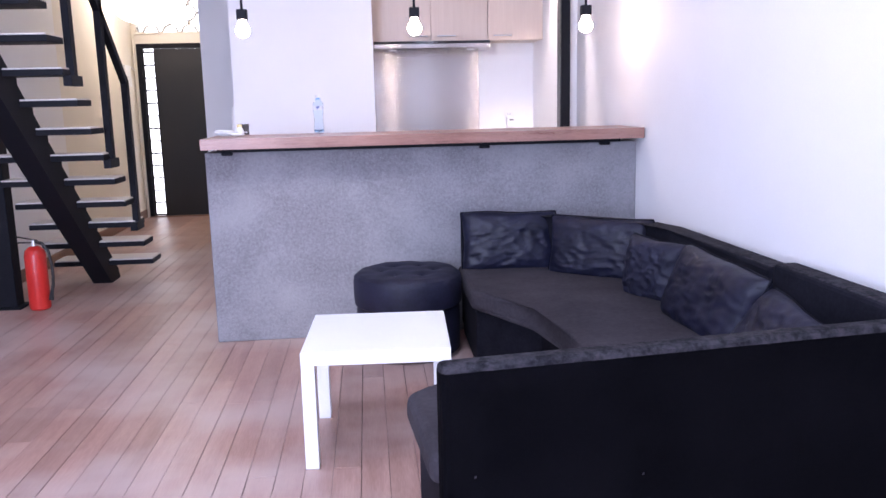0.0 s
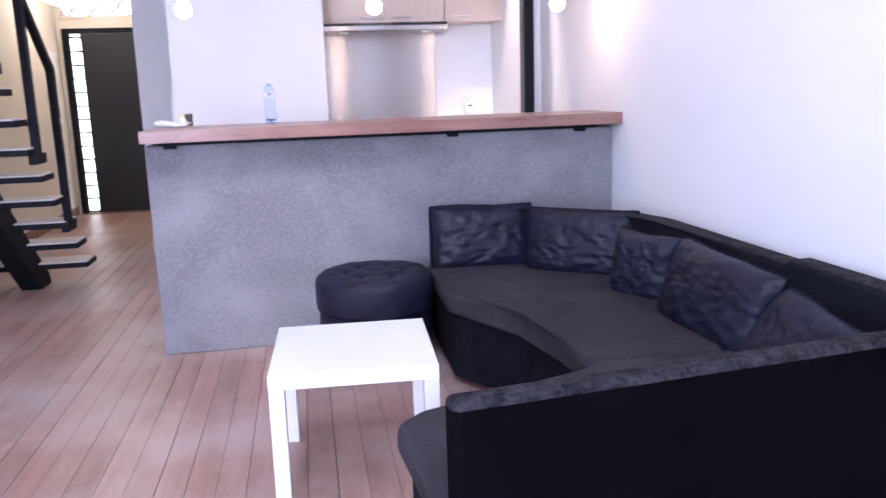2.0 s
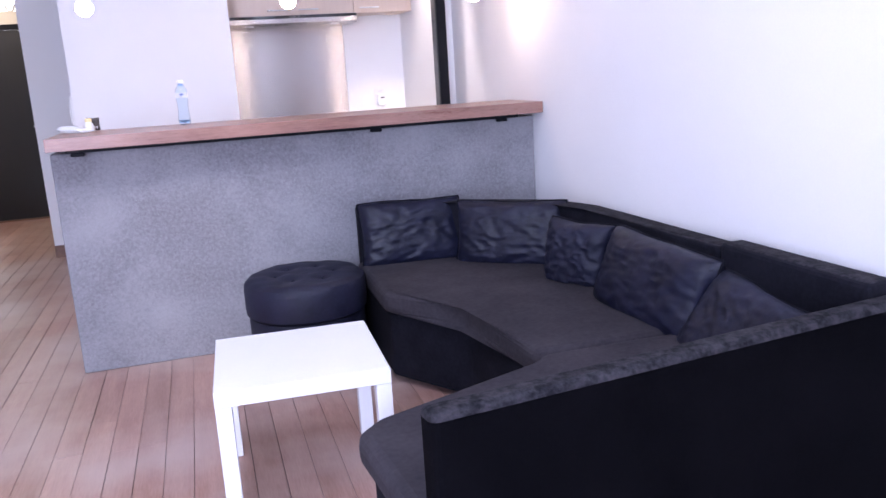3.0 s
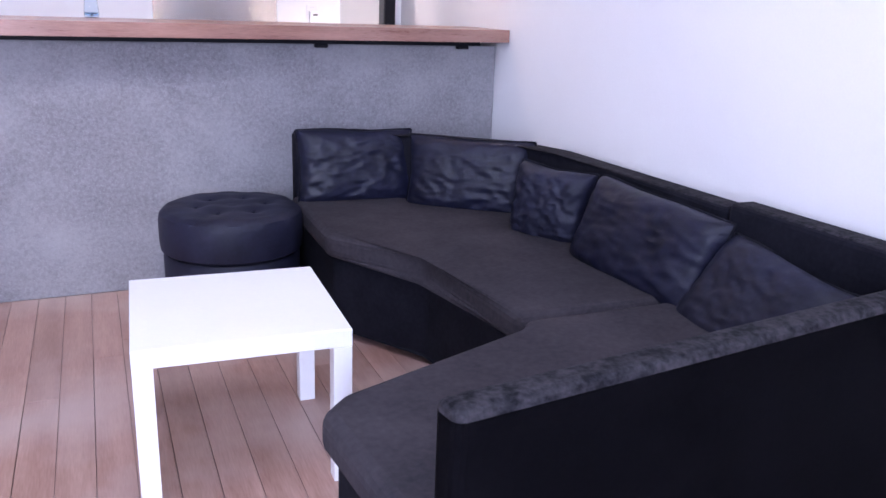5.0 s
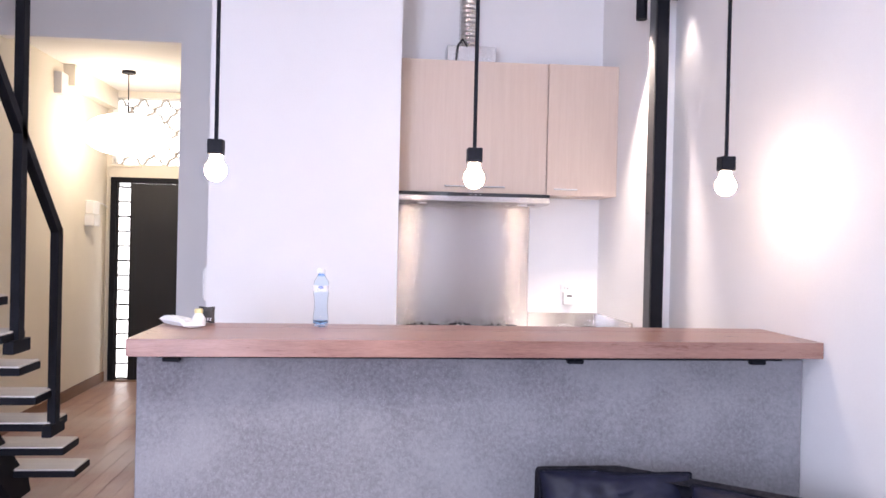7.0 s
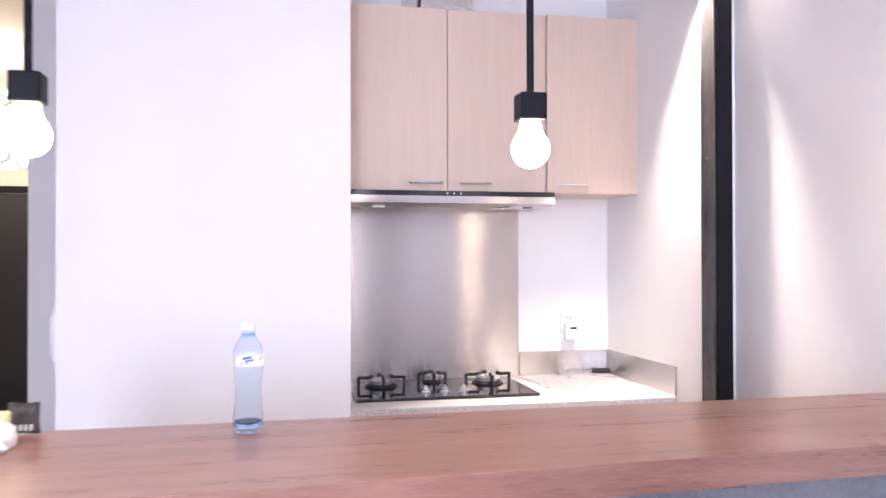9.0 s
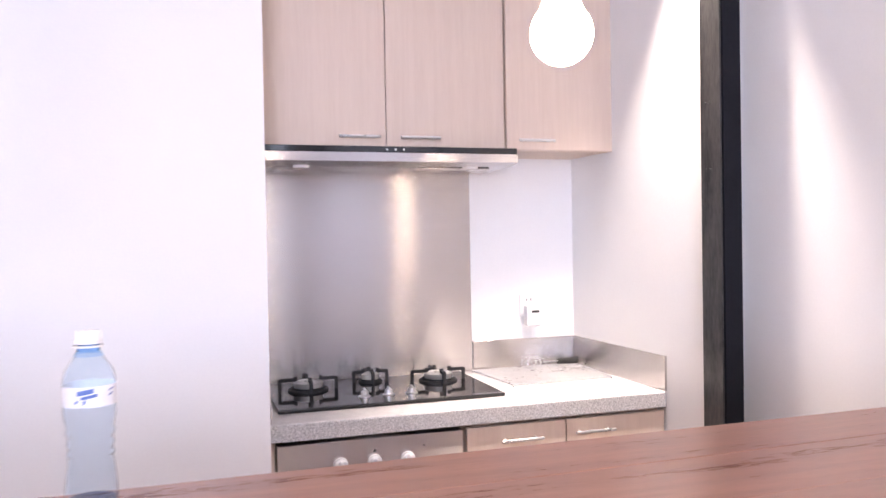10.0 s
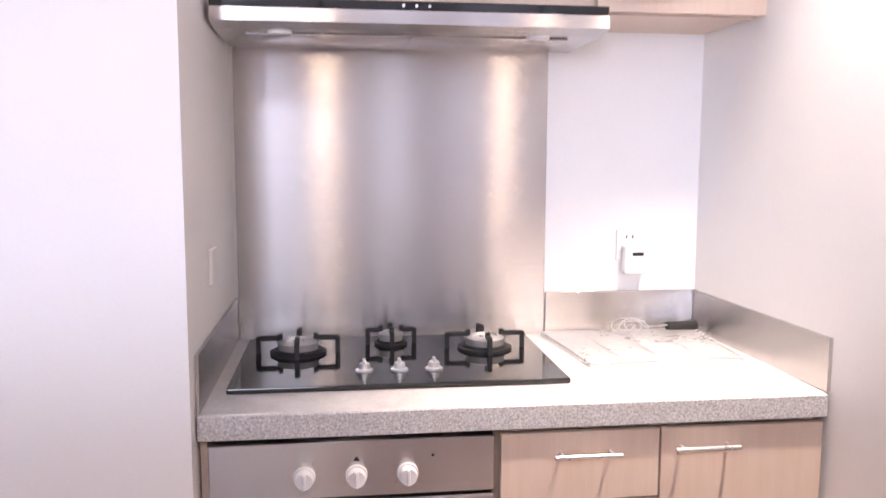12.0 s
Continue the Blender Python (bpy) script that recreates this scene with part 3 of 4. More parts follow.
add_bar(bm, (PX, 6.21, 1.510), (PX, 4.33, 1.510 + 1.88 * 0.96), 0.042, 0.055)
finish("handrail", bm, BLKSTEEL, st)
col = thing("steel_post", (-2.035, 5.88, 0), "black square steel post under the stairs", "post")
box("shaft", -2.105, -1.965, 5.82, 5.94, 0.012, TOP - 0.001, BLKSTEEL, col, 0.004)
box("base_plate", -2.145, -1.925, 5.78, 5.98, 0, 0.0118, BLKSTEEL, col, 0.002)

# ---- fire extinguisher ----
fx = thing("fire_extinguisher", (-1.80, 5.79, 0), "red fire extinguisher with black hose standing on the floor", "extinguisher")
turned("cylinder", -1.80, 5.79, [(0, 0.0), (0.066, 0.0), (0.078, 0.012), (0.080, 0.03), (0.080, 0.40), (0.072, 0.436), (0.045, 0.462), (0.022, 0.470), (0, 0.47)], RED, fx, 28)
turned("valve", -1.80, 5.79, [(0, 0.468), (0.020, 0.468), (0.020, 0.50), (0.015, 0.515), (0, 0.517)], ALU, fx, 16)
bm = bmesh.new()
add_bar(bm, (-1.77, 5.79, 0.510), (-1.92, 5.77, 0.545), 0.02, 0.008, 0.001)
add_bar(bm, (-1.78, 5.79, 0.495), (-1.91, 5.77, 0.500), 0.02, 0.008, 0.001)
finish("lever", bm, IRON, fx)
tube("hose", [(-1.785, 5.785, 0.50), (-1.73, 5.77, 0.49), (-1.685, 5.76, 0.43), (-1.668, 5.755, 0.34), (-1.666, 5.755, 0.25), (-1.675, 5.76, 0.18), (-1.69, 5.765, 0.13)], 0.012, RUBBER, fx)
rod("nozzle", (-1.69, 5.765, 0.14), (-1.705, 5.77, 0.07), 0.013, RUBBER, fx, 12, 0.019)

fx.scale = (0.86, 0.86, 0.93)

# ---- pendant lamps over the bar ----
pl = thing("pendant_lamp", (0.764, 4.899, 0), "black pendant lamp with a bare lit globe bulb", "lamp", "pendant lamps over the bar")
rod("cable", (0.764, 4.899, 1.864), (0.764, 4.899, TOP - 0.025), 0.0075, BLKSTEEL, pl, 10)
rod("ceiling_rose", (0.764, 4.899, TOP - 0.026), (0.764, 4.899, TOP - 0.001), 0.05, BLKSTEEL, pl, 24)
box("socket", 0.764 - 0.028, 0.764 + 0.028, 4.871, 4.927, 1.808, 1.864, BLKSTEEL, pl, 0.004, 2)
R, CZ = 0.040, 1.750
prof = [(0, CZ - R)] + [(R * math.sin(a * math.pi / 16), CZ - R * math.cos(a * math.pi / 16)) for a in range(1, 13)] + [(0.022, 1.796), (0.020, 1.8078), (0, 1.8078)]
turned("bulb", 0.764, 4.899, prof, BULB, pl, 28)
for x in (-0.195, 1.756):
    copy_thing(pl, pose(x, 4.899, 0))

# paper shade in the hall
hl = thing("hall_pendant", (-1.80, 9.45, 2.41), "large lit white oval paper pendant shade", "lamp")
rings = []
for i in range(0, 25):
    a = math.pi * i / 24
    rings.append((0.37 * math.sin(a) ** 0.8 * (1 + 0.012 * (i % 2)), 2.41 - 0.185 * math.cos(a)))
turned("shade", -1.80, 9.45, rings, SHADE, hl, 40)
rod("cable", (-1.80, 9.45, 2.58), (-1.80, 9.45, 2.97), 0.005, BLKSTEEL, hl)
bm = bmesh.new()
for i in range(4):
    t = i * math.pi / 2 + 0.4
    add_rod(bm, (-1.80, 9.45, 2.70), (-1.80 + 0.12 * math.cos(t), 9.45 + 0.12 * math.sin(t), 2.575), 0.003, 6)
finish("wire", bm, BLKSTEEL, hl)
rod("canopy", (-1.80, 9.45, 2.965), (-1.80, 9.45, 2.989), 0.06, BLKSTEEL, hl, 20)

# ---- track spots ----
tr = thing("spot_track", (1.90, 6.05, TOP), "black ceiling track with two small spotlights", "spotlight")
for x, y, z in ((1.835, 6.17, 2.745), (1.955, 5.98, 2.81)):
    bm = bmesh.new()
    add_turned(bm, x, y, [(0.024, z), (0.030, z), (0.030, z + 0.11), (0.024, z + 0.125), (0, z + 0.125), (0, z + 0.05), (0.024, z + 0.045)], 20)
    add_rod(bm, (x, y, z + 0.12), (x, y, TOP - 0.03), 0.008, 10)
    finish("spot_head", bm, BLKSTEEL, tr)
    rod("lens", (x, y, z + 0.030), (x, y, z + 0.034), 0.0235, LENS, tr, 20)
prism("rail", [(1.80, 6.23), (1.835, 6.23), (1.985, 5.91), (1.95, 5.91)], TOP - 0.032, TOP - 0.001, BLKSTEEL, tr)

# ---- steel column by the kitchen wall ----
sc = thing("steel_column", (1.93, 6.15, 0), "dark bare steel column with bolt heads beside the kitchen wall", "column")
box("flange", 1.893, 1.899, 6.100, 6.2, 0, TOP - 0.001, RAWSTEEL, sc, 0.001)
# unlit face of the same bare steel, its shade put in as black
box("shaded_web", 1.8995, 1.964, 6.092, 6.104, 0, TOP - 0.001, BLKSTEEL, sc, 0.001)
bm = bmesh.new()
for z in (1.69, 1.90):
    for y in (6.15, 6.172):
        add_rod(bm, (1.8885, y, z), (1.893, y, z), 0.004, 6)
tagged(finish("bolt", bm, RAWSTEEL, sc), kind="stuff")

# ---- kitchen ----
BX0, BX1, BF, BB = 0.543, 1.897, 6.448, 7.128
bench = thing("kitchen_bench", (1.22, 6.8, 0), "speckled stone kitchen bench on pale oak laminate cupboards", "kitchen unit")
box("worktop", BX0, BX1 + 0.015, BF, BB - 0.004, 0.882, 0.934, STONE, bench, 0.004, 2)
bm = bmesh.new()
add_box(bm, BX0, BX1 + 0.015, BF - 0.006, BF - 0.0005, 0.880, 0.932, 0.002)
finish("worktop_edge", bm, STONEF, bench)
box("side_panel", BX0 + 0.001, 0.558, 6.475, 7.10, 0.10, 0.879, LAM, bench)
box("body", 1.162, BX1 + 0.010, 6.492, 7.10, 0.10, 0.879, LAM, bench)
box("plinth", BX0 + 0.001, BX1 - 0.001, 6.54, 7.10, 0, 0.099, BLKSTEEL, bench)


def cabinet_door(name, x0, x1, z0, z1, yf, hx0, hx1, hz, parent):
    d = box(name, x0, x1, yf, yf + 0.018, z0, z1, LAM, parent, 0.0015)
    bm = bmesh.new()
    add_rod(bm, (hx0, yf - 0.026, hz), (hx1, yf - 0.026, hz), 0.0055, 12)
    for x in (hx0 + 0.02, hx1 - 0.02):
        add_rod(bm, (x, yf - 0.026, hz), (x, yf - 0.0002, hz), 0.0042, 10)
    finish("handle", bm, CHROME, d, True)
    return d


cabinet_door("drawer", 1.172, 1.526, 0.712, 0.866, 6.453, 1.284, 1.433, 0.819, bench)
cabinet_door("drawer", 1.172, 1.526, 0.42, 0.708, 6.453, 1.284, 1.433, 0.66, bench)
cabinet_door("drawer", 1.172, 1.526, 0.11, 0.416, 6.453, 1.284, 1.433, 0.37, bench)
cabinet_door("door", 1.530, 1.910, 0.11, 0.866, 6.453, 1.554, 1.702, 0.825, bench)

up = thing("upstand", (1.2, 7.12, 0.934), "low brushed steel upstand round the bench", "upstand")
bm = bmesh.new()
add_box(bm, 1.437, 1.8945, 7.118, 7.1295, 0.9345, 1.057, 0.001)
finish("sheet", bm, STEEL, up)
prism("sheet", [(1.895, 7.129), (1.9145, 6.455), (1.9235, 6.455), (1.9035, 7.129)], 0.9345, 1.057, STEEL, up)
box("sheet", BX0 - 0.0025, BX0 + 0.006, 6.455, 7.118, 0.9345, 1.057, STEEL, up, 0.001)
sp = thing("splashback", (0.99, 7.125, 0.934), "brushed stainless steel splashback sheet behind the hob", "splashback")
box("sheet", BX0 + 0.0065, 1.433, 7.121, 7.1295, 0.9345, 1.790, STEEL, sp, 0.001)

hob = thing("gas_hob", (0.97, 6.84, 0.9345), "black glass three-burner gas hob on the bench", "hob")
box("glass", 0.583, 1.362, 6.585, 7.075, 0.9345, 0.9475, BGLASS, hob, 0.003, 2)
HZ = 0.9478
for x, y, r in ((0.725, 6.90, 0.058), (0.970, 6.975, 0.036), (1.215, 6.90, 0.058)):
    turned("burner", x, y, [(0, HZ), (r * 1.25, HZ), (r * 1.25, HZ + 0.006), (r * 1.05, HZ + 0.008), (r * 1.05, HZ + 0.012), (0, HZ + 0.012)], IRON, hob, 32)
    turned("burner_cap", x, y, [(r * 0.86, HZ + 0.0121), (r * 0.9, HZ + 0.022), (r * 0.93, HZ + 0.030), (r * 0.6, HZ + 0.036), (r * 0.55, HZ + 0.031), (r * 0.25, HZ + 0.031), (r * 0.22, HZ + 0.037), (0, HZ + 0.037)], ALU, hob, 36)
    for i in range(4):
        bm = bmesh.new()
        t = i * math.pi / 2
        c, s = math.cos(t), math.sin(t)
        ro, ri = r * (1.35 if i == 3 else 1.75), r * 0.78
        top = HZ + 0.044
        for a, b in (((ro, HZ), (ro, top)), ((ro, top - 0.004), (ri, top - 0.004)), ((ri, top - 0.008), (ri, top + 0.008))):
            add_bar(bm, (x + a[0] * c, y + a[0] * s, a[1]), (x + b[0] * c, y + b[0] * s, b[1]), 0.012, 0.012, 0.001)
        finish("pan_support", bm, IRON, hob)
for x in (0.889, 0.973, 1.056):
    bm = bmesh.new()
    add_turned(bm, x, 6.70, [(0, HZ), (0.021, HZ), (0.021, HZ + 0.004), (0.014, HZ + 0.007), (0.013, HZ + 0.018), (0.011, HZ + 0.020), (0, HZ + 0.020)], 20)
    add_box(bm, x - 0.004, x + 0.004, 6.688, 6.712, HZ + 0.016, HZ + 0.029, 0.002)
    finish("knob", bm, CHROME, hob, True)

rack = thing("wire_rack", (1.66, 6.90, 0.935), "chromed wire cooling rack lying on the bench", "rack")
bm = bmesh.new()
c4 = [(1.452, 6.725), (1.865, 6.740), (1.885, 7.09), (1.42, 7.085)]
for i in range(4):
    a, b = c4[i], c4[(i + 1) % 4]
    add_rod(bm, (*a, 0.943), (*b, 0.943), 0.0035, 8)
for i in range(1, 22):
    f = i / 22
    a = Vector(c4[0]).lerp(Vector(c4[3]), f)
    b = Vector(c4[1]).lerp(Vector(c4[2]), f)
    add_rod(bm, (*a, 0.944), (*b, 0.944), 0.0016, 6)
for f in (0.25, 0.5, 0.75):
    a = Vector(c4[0]).lerp(Vector(c4[1]), f)
    b = Vector(c4[3]).lerp(Vector(c4[2]), f)
    add_rod(bm, (*a, 0.9405), (*b, 0.9405), 0.0025, 6)
for p in c4:
    add_rod(bm, (*p, 0.9345), (*p, 0.943), 0.004, 8)
finish("grid", bm, CHROME, rack, True)
wh = thing("wire_whisk", (1.70, 7.02, 0.95), "steel wire masher with a black handle on the rack", "utensil")
bm = bmesh.new()
rng = random.Random(5)
for i in range(5):
    pts = []
    for j in range(13):
        a = math.pi * 2 * j / 12
        pts.append(Vector((1.655 + 0.055 * math.cos(a) * math.cos(i * 0.6), 7.0 + 0.03 * math.sin(a + i), 0.972 + 0.022 * math.sin(a) * math.cos(i * 0.9))))
    for a, b in zip(pts, pts[1:]):
        add_rod(bm, a, b, 0.0017, 6)
add_rod(bm, (1.70, 7.01, 0.970), (1.785, 7.035, 0.968), 0.003, 8)
finish("wires", bm, CHROME, wh, True)
rod("handle", (1.78, 7.034, 0.966), (1.875, 7.055, 0.962), 0.012, RUBBER, wh, 12, 0.0145, True)

ov = thing("oven", (0.86, 6.46, 0.11), "built-in stainless steel oven with three white knobs", "oven")
box("control_panel", 0.562, 1.158, 6.462, 6.51, 0.745, 0.866, STEEL, ov, 0.002)
box("door", 0.562, 1.158, 6.460, 6.51, 0.12, 0.738, STEEL, ov, 0.003)
box("door_glass", 0.61, 1.11, 6.456, 6.4599, 0.20, 0.655, BGLASS, ov, 0.001)
bm = bmesh.new()
add_rod(bm, (0.60, 6.415, 0.698), (1.12, 6.415, 0.698), 0.011, 16)
for x in (0.625, 1.095):
    add_rod(bm, (x, 6.415, 0.698), (x, 6.4598, 0.698), 0.008, 12)
finish("handle", bm, CHROME, ov, True)
for x in (0.756, 0.864, 0.971):
    bm = bmesh.new()
    add_rod(bm, (x, 6.4618, 0.793), (x, 6.452, 0.793), 0.023, 28, 0.022)
    add_rod(bm, (x, 6.452, 0.793), (x, 6.432, 0.793), 0.0195, 28, 0.0175)
    add_box(bm, x - 0.004, x + 0.004, 6.426, 6.4335, 0.776, 0.810, 0.002)
    finish("knob", bm, PLASTG, ov)
bm = bmesh.new()
for x, z in ((1.025, 0.829), (0.864, 0.829), (0.861, 0.825), (0.867, 0.825)):
    add_rod(bm, (x, 6.4617, z), (x, 6.4612, z), 0.003, 10)
for x in (0.756, 0.864, 0.971):
    for k2 in range(9):
        a = radians(-40 + k2 * 32)
        add_rod(bm, (x + 0.031 * math.cos(a), 6.4617, 0.793 + 0.031 * math.sin(a)), (x + 0.031 * math.cos(a), 6.4613, 0.793 + 0.031 * math.sin(a)), 0.0011, 6)
tagged(finish("markings", bm, IRON, ov), kind="stuff")

ov.location.y -= 0.010

hood = thing("range_hood", (1.01, 6.9, 1.75), "slim stainless steel range hood under the cupboards", "range hood")
bm = bmesh.new()
sec = [(6.700, 1.756), (6.700, 1.786), (7.118, 1.786), (7.118, 1.760), (7.05, 1.742), (6.76, 1.746)]
v1 = [bm.verts.new((0.552, y, z)) for y, z in sec]
v2 = [bm.verts.new((1.471, y, z)) for y, z in sec]
bm.faces.new(v1)
bm.faces.new(v2[::-1])
for i in range(len(sec)):
    j = (i + 1) % len(sec)
    bm.faces.new((v1[i], v1[j], v2[j], v2[i]))
finish("canopy", bm, STEEL, hood)
box("control_strip", 0.552, 1.471, 6.703, 6.80, 1.7865, 1.808, BGLASS, hood, 0.002)
for x in (0.985, 1.015, 1.045):
    rod("button", (x, 6.7028, 1.797), (x, 6.7015, 1.797), 0.0035, ALU, hood)
for x0 in (0.62, 1.015):
    box("filter", x0, x0 + 0.385, 6.80, 7.03, 1.7385, 1.7445, STEEL, hood, 0.002)
for x in (0.70, 1.32):
    rod("hood_lamp", (x, 6.79, 1.7395), (x, 6.79, 1.7455), 0.028, PLASTW, hood, 20)

cab = thing("wall_cupboard", (1.24, 6.97, 1.815), "pale oak laminate wall cupboards with slim steel handles", "cupboard")
box("body", 0.543, 1.4705, 6.838, 7.128, 1.812, 2.625, LAM, cab, 0.001)
box("body", 1.4715, 1.9015, 6.838, 7.128, 1.812, 2.625, LAM, cab, 0.001)
box("filler", 1.9025, 1.930, 6.828, 6.90, 1.813, 2.625, LAM, cab)
cabinet_door("door", 0.545, 1.0095, 1.813, 2.625, 6.817, 0.835, 0.983, 1.852, cab)
cabinet_door("door", 1.0125, 1.4685, 1.813, 2.625, 6.817, 1.060, 1.207, 1.852, cab)
cabinet_door("door", 1.4715, 1.936, 1.813, 2.625, 6.800, 1.512, 1.657, 1.848, cab)

du = thing("flue_duct", (0.99, 7.0, 2.626), "silver flexible flue duct above the cupboards", "duct")
prof = [(0, 2.745)]
for i in range(44):
    prof += [(0.056 if i % 2 else 0.062, 2.745 + i * 0.0145)]
prof += [(0, prof[-1][1])]
turned("hose", 0.985, 7.0, prof, DUCT, du, 24, True)
box("collar", 0.845, 1.155, 6.93, 7.08, 2.626, 2.745, DUCT, du, 0.004)
tube("cable", [(0.90, 6.92, 2.63), (0.91, 6.90, 2.74), (0.94, 6.915, 2.78), (0.97, 6.925, 2.74)], 0.006, RUBBER, du)

so = thing("power_socket", (1.69, 7.129, 1.17), "white wall socket with a plugged-in white adaptor", "socket")
box("plate", 1.651, 1.732, 7.121, 7.1295, 1.150, 1.240, PLASTW, so, 0.002, 2)
box("adaptor", 1.666, 1.734, 7.085, 7.1205, 1.112, 1.196, PLASTW, so, 0.005, 2)
box("display", 1.688, 1.722, 7.0842, 7.0849, 1.166, 1.176, IRON, so)
bm = bmesh.new()
for x in (1.681, 1.700):
    add_box(bm, x - 0.002, x + 0.002, 7.1203, 7.1209, 1.215, 1.223)
finish("slot", bm, IRON, so)
sw = tagged(box("wall_switch", 0.540, 0.549, 6.67, 6.75, 1.165, 1.245, PLASTW, None, 0.002), "white wall switch plate on the partition", "switch")

ic = thing("wall_intercom", (-0.503, 6.5, 1.15), "slim white handset unit on the partition's return", "intercom")
box("case", -0.524, -0.5032, 6.44, 6.53, 1.15, 1.335, PLASTW, ic, 0.004, 2)
box("handset", -0.536, -0.5243, 6.452, 6.486, 1.165, 1.32, PLASTW, ic, 0.005, 2)

# ---- on the bar ----
wb = thing("water_bottle", (0.193, 5.02, 1.168), "empty blue-tinted plastic water bottle with a white cap", "bottle")
B0 = 1.1685
prof = [(0.0, 0.006), (0.014, 0.004), (0.026, 0.0), (0.031, 0.004), (0.0325, 0.016), (0.032, 0.04), (0.0295, 0.062), (0.0275, 0.08), (0.0295, 0.083),
        (0.0268, 0.089), (0.0290, 0.097), (0.0270, 0.103), (0.0303, 0.112), (0.0285, 0.118), (0.0318, 0.132), (0.0325, 0.150), (0.0325, 0.172), (0.0322, 0.180), (0.029, 0.192),
        (0.0175, 0.210), (0.0135, 0.216), (0.0130, 0.226)]
outer = [(r, B0 + z * 0.92) for r, z in prof]
turned("shell", 0.193, 5.02, [(a, z) for a, z in outer if z < B0 + 0.0050] + outer[3:] + [(max(r - 0.0009, 0.001), z) for r, z in outer[3:][::-1]] + [(0, B0 + 0.0065)], PET, wb, 32).visible_shadow = False
turned("base", 0.193, 5.02, [(0, B0 + 0.0075), (0.022, B0 + 0.0085), (0.0295, B0 + 0.0125), (0.0300, B0 + 0.0220), (0.024, B0 + 0.0180), (0, B0 + 0.0120)], PETB, wb, 24).visible_shadow = False
turned("neck", 0.193, 5.02, [(0.0185, B0 + 0.1934), (0.0142, B0 + 0.1992), (0.0138, B0 + 0.2075), (0.0136, B0 + 0.2075), (0.0138, B0 + 0.1992)], PETB, wb, 24).visible_shadow = False
turned("cap", 0.193, 5.02, [(0, B0 + 0.2081), (0.0165, B0 + 0.2081), (0.0168, B0 + 0.2116), (0.0160, B0 + 0.2121), (0.0160, B0 + 0.2217), (0.0150, B0 + 0.2236), (0, B0 + 0.2236)], PLASTW, wb, 32)
turned("collar", 0.193, 5.02, [(0.0138, B0 + 0.2040), (0.0185, B0 + 0.2040), (0.0185, B0 + 0.2062), (0.0138, B0 + 0.2062)], PLASTW, wb, 32)
turned("label", 0.193, 5.02, [(0.0327, B0 + 0.1362), (0.0330, B0 + 0.1362), (0.0330, B0 + 0.1601), (0.0327, B0 + 0.1601)], LABELW, wb, 32)
bm = bmesh.new()
for a0, a1, z0, z1 in ((250, 285, 0.163, 0.169), (258, 292, 0.158, 0.162), (245, 252, 0.152, 0.156), (262, 268, 0.151, 0.156), (318, 334, 0.166, 0.168), (318, 332, 0.160, 0.162)):
    lo, hi = [], []
    for k2 in range(6):
        a = radians(a0 + (a1 - a0) * k2 / 5)
        p = (0.193 + 0.0333 * math.cos(a), 5.02 + 0.0333 * math.sin(a))
        lo.append(bm.verts.new((*p, B0 + 0.92 * z0 + 0.0006 * k2)))
        hi.append(bm.verts.new((*p, B0 + 0.92 * z1 + 0.0006 * k2)))
    for k2 in range(5):
        bm.faces.new((lo[k2], lo[k2 + 1], hi[k2 + 1], hi[k2]))
finish("print", bm, INK, wb)

wb.scale = (0.93, 0.93, 1.0)

pk = thing("coffee_packet", (-0.253, 5.115, 1.168), "dark foil packet standing at the back of the bar", "packet")
bm = bmesh.new()
cushion_mesh(bm, pose(-0.253, 5.095, 1.2005, 90, 0, 0), 0.062, 0.064, 0.034, 2.2, 10)
finish("pouch", bm, DARKPACK, pk, True)
bm = bmesh.new()
for i in range(5):
    add_box(bm, -0.278 + i * 0.010, -0.272 + i * 0.010, 5.0755, 5.0785, 1.178, 1.190)
finish("lettering", bm, LABELW, pk)
yb_ = thing("small_bottle", (-0.262, 4.985, 1.168), "small white bottle with a yellow cap", "bottle")
turned("body", -0.262, 4.985, [(0, 1.1682), (0.024, 1.1682), (0.026, 1.172), (0.026, 1.190), (0.021, 1.204), (0.014, 1.213), (0.014, 1.216), (0, 1.216)], PLASTW, yb_, 24)
turned("cap", -0.262, 4.985, [(0, 1.2162), (0.0155, 1.2162), (0.0155, 1.231), (0.013, 1.233), (0, 1.233)], YELLOW, yb_, 24)
pp = thing("crumpled_tissue", (-0.33, 4.99, 1.168), "crumpled white plastic wrapper on the bar", "wrapper")
bm = bmesh.new()
cushion_mesh(bm, pose(-0.345, 5.01, 1.184, 0, 4, -35), 0.14, 0.06, 0.034, 6.6, 10)
cushion_mesh(bm, pose(-0.275, 4.925, 1.179, 6, 0, 25), 0.075, 0.05, 0.02, 8.6, 8)
finish("wrapper", bm, PAPER, pp, True)

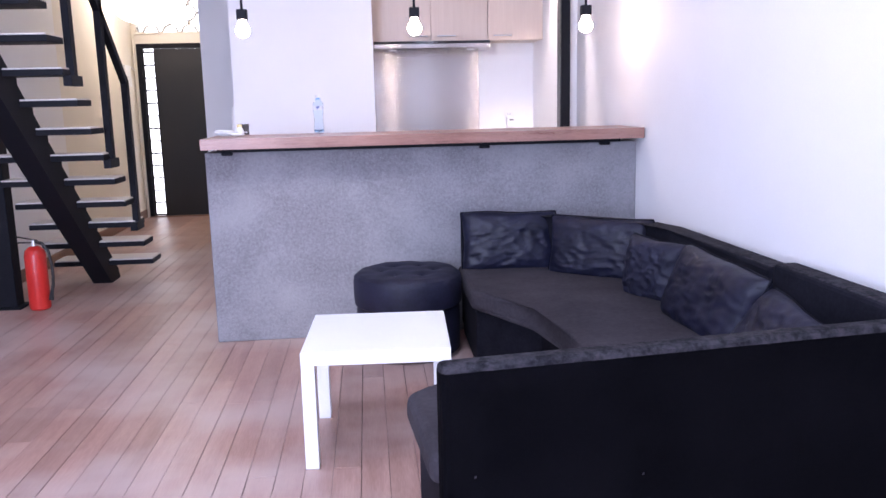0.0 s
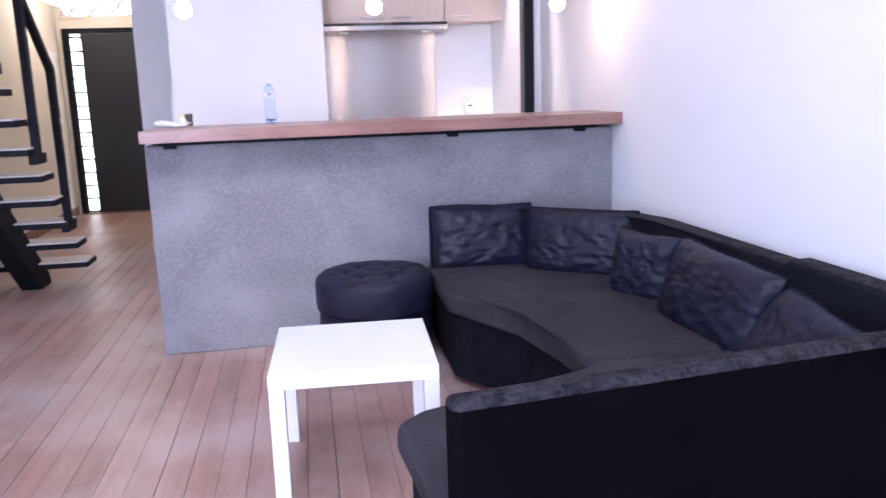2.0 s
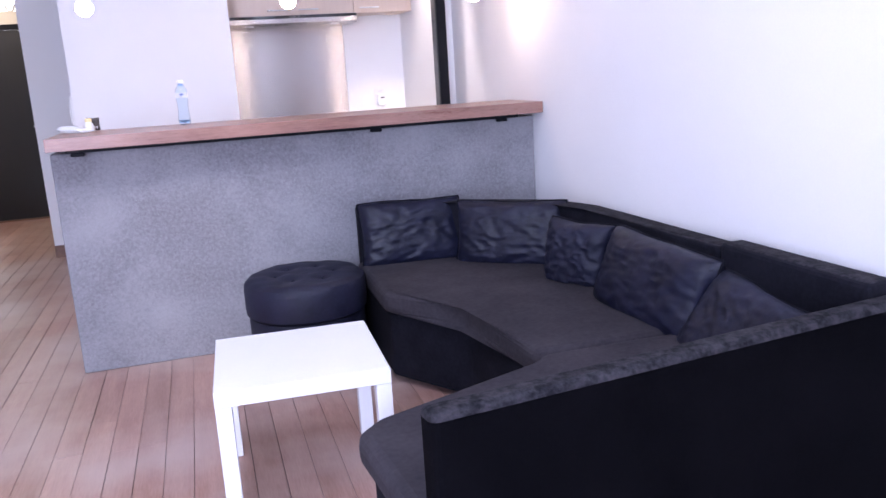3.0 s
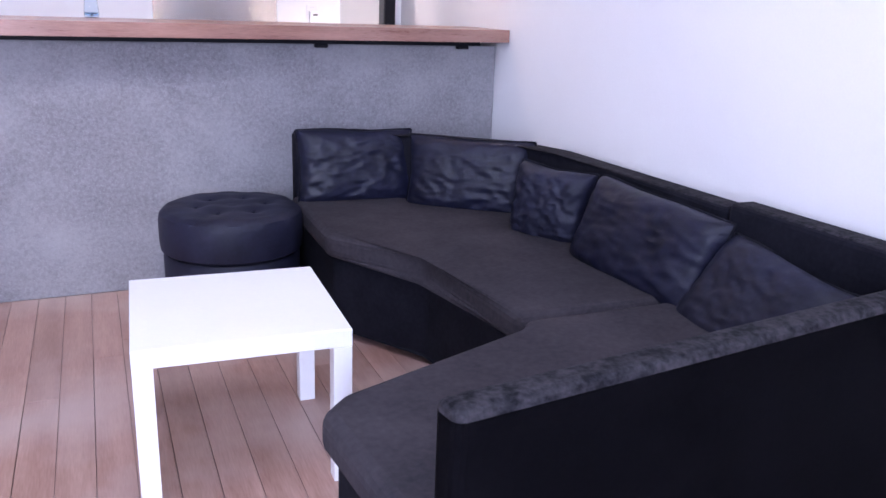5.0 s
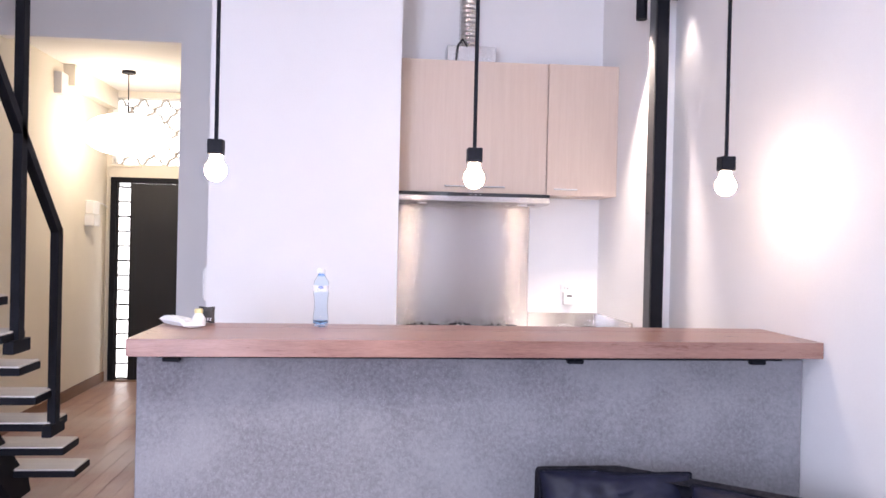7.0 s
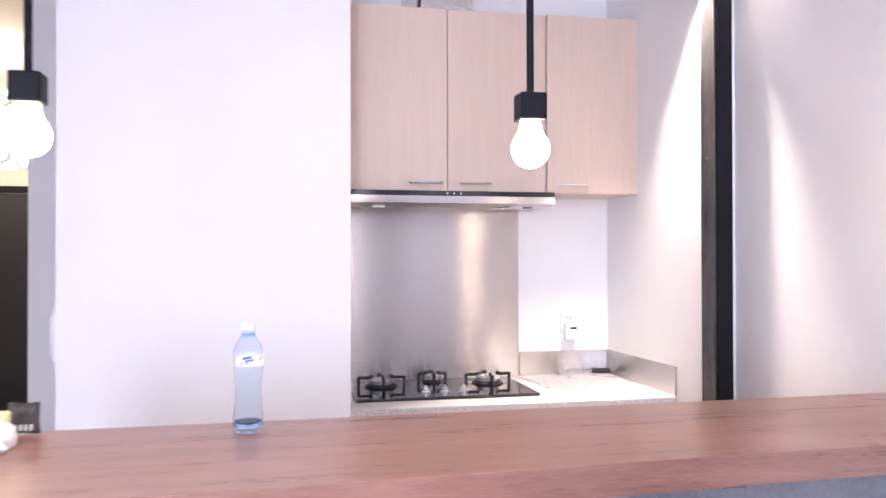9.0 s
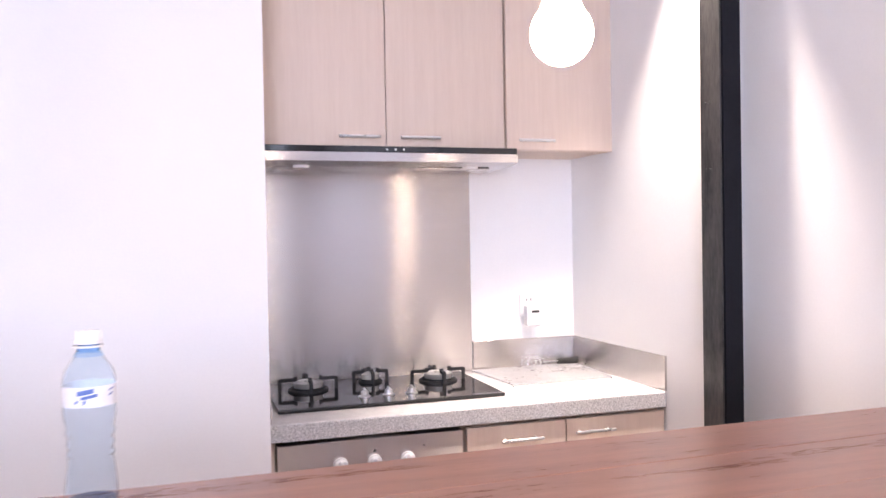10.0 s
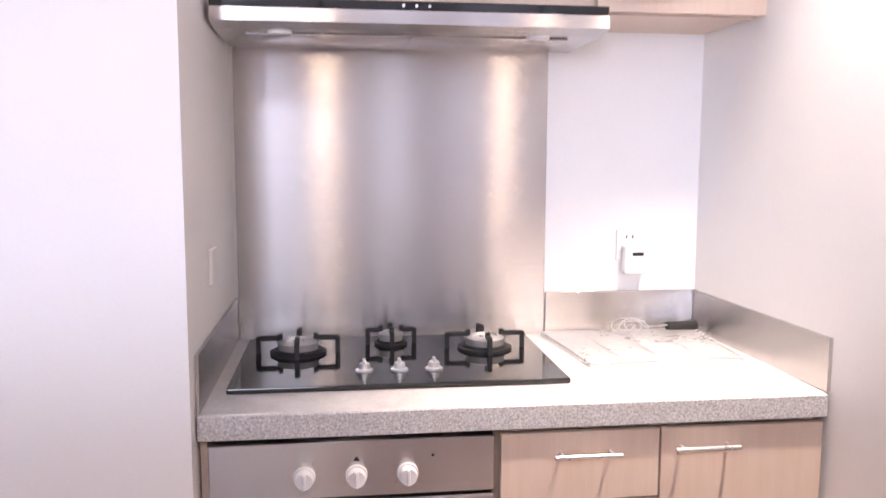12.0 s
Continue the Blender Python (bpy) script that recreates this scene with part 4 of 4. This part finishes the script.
# ---- hall fittings ----
mt = thing("meter_box", (XL, 9.95, 1.58), "white wall-mounted meter box with a lead", "meter box")
box("box", XL, XL + 0.07, 9.88, 10.08, 1.70, 1.83, PLASTW, mt, 0.006, 2)
box("lower_box", XL, XL + 0.09, 9.86, 10.04, 1.585, 1.695, PLASTW, mt, 0.006, 2)
tube("lead", [(XL + 0.03, 10.08, 1.80), (XL + 0.02, 10.30, 1.82), (XL + 0.02, 10.46, 1.79)], 0.008, PLASTW, mt)
tube("conduit", [(XL + 0.02, 10.485, 0.11), (XL + 0.02, 10.485, 2.18), (XL + 0.05, 10.485, 2.215), (DX0 + 0.3, 10.485, 2.215)], 0.011, CREAM, mt)
vt = tagged(box("wall_vent", XL + 0.0005, XL + 0.065, 9.04, 9.20, 2.70, 2.885, PLASTG, None, 0.004), "pale grey vent plate high on the hall wall", "vent")

# ---- floorboards ----
PW = 0.104
rng = random.Random(11)
boards = []
x = XL
row = 0
while x < XR + 0.26:
    w = PW
    y = -2.4 - rng.random() * 1.5
    while y < 10.5:
        ln = 1.7 + rng.random() * 1.3
        a, b = max(y, -2.4), min(y + ln, 10.49)
        if b - a > 0.05:
            boards.append((x, x + w, a, b))
        y += ln
    x += PW
near = [q for q in boards if q[3] > 0.8 and q[2] < 7.6]
far = [q for q in boards if not (q[3] > 0.8 and q[2] < 7.6)]
near.sort(key=lambda q: abs((q[0] + q[1]) / 2 + 0.2))
far += near[290:]
near = near[:290]
fl = bpy.data.objects["floor"]


def board(bm, q):
    g = 0.0005 + 0.0019 * rng.random() ** 2
    dz = -0.0016 * rng.random()
    add_box(bm, q[0] + g, q[1] - g * 0.5, q[2] + 0.0008, q[3] - 0.0008, -0.0225, dz)
    es = [e for e in bm.edges if all(v.co.z > -0.01 for v in e.verts)]
    return es


for q in near:
    bm = bmesh.new()
    es = board(bm, q)
    bmesh.ops.bevel(bm, geom=es, offset=0.0008, segments=1, affect="EDGES")
    c = Vector(((q[0] + q[1]) / 2, (q[2] + q[3]) / 2, 0))
    bmesh.ops.translate(bm, verts=bm.verts, vec=-c)
    o = finish("floorboard", bm, FLOORW)
    o.location = c
    o.parent = fl
bm = bmesh.new()
for q in far:
    board(bm, q)
o = tagged(finish("floorboard_field", bm, FLOORW), kind="stuff")
o.parent = fl
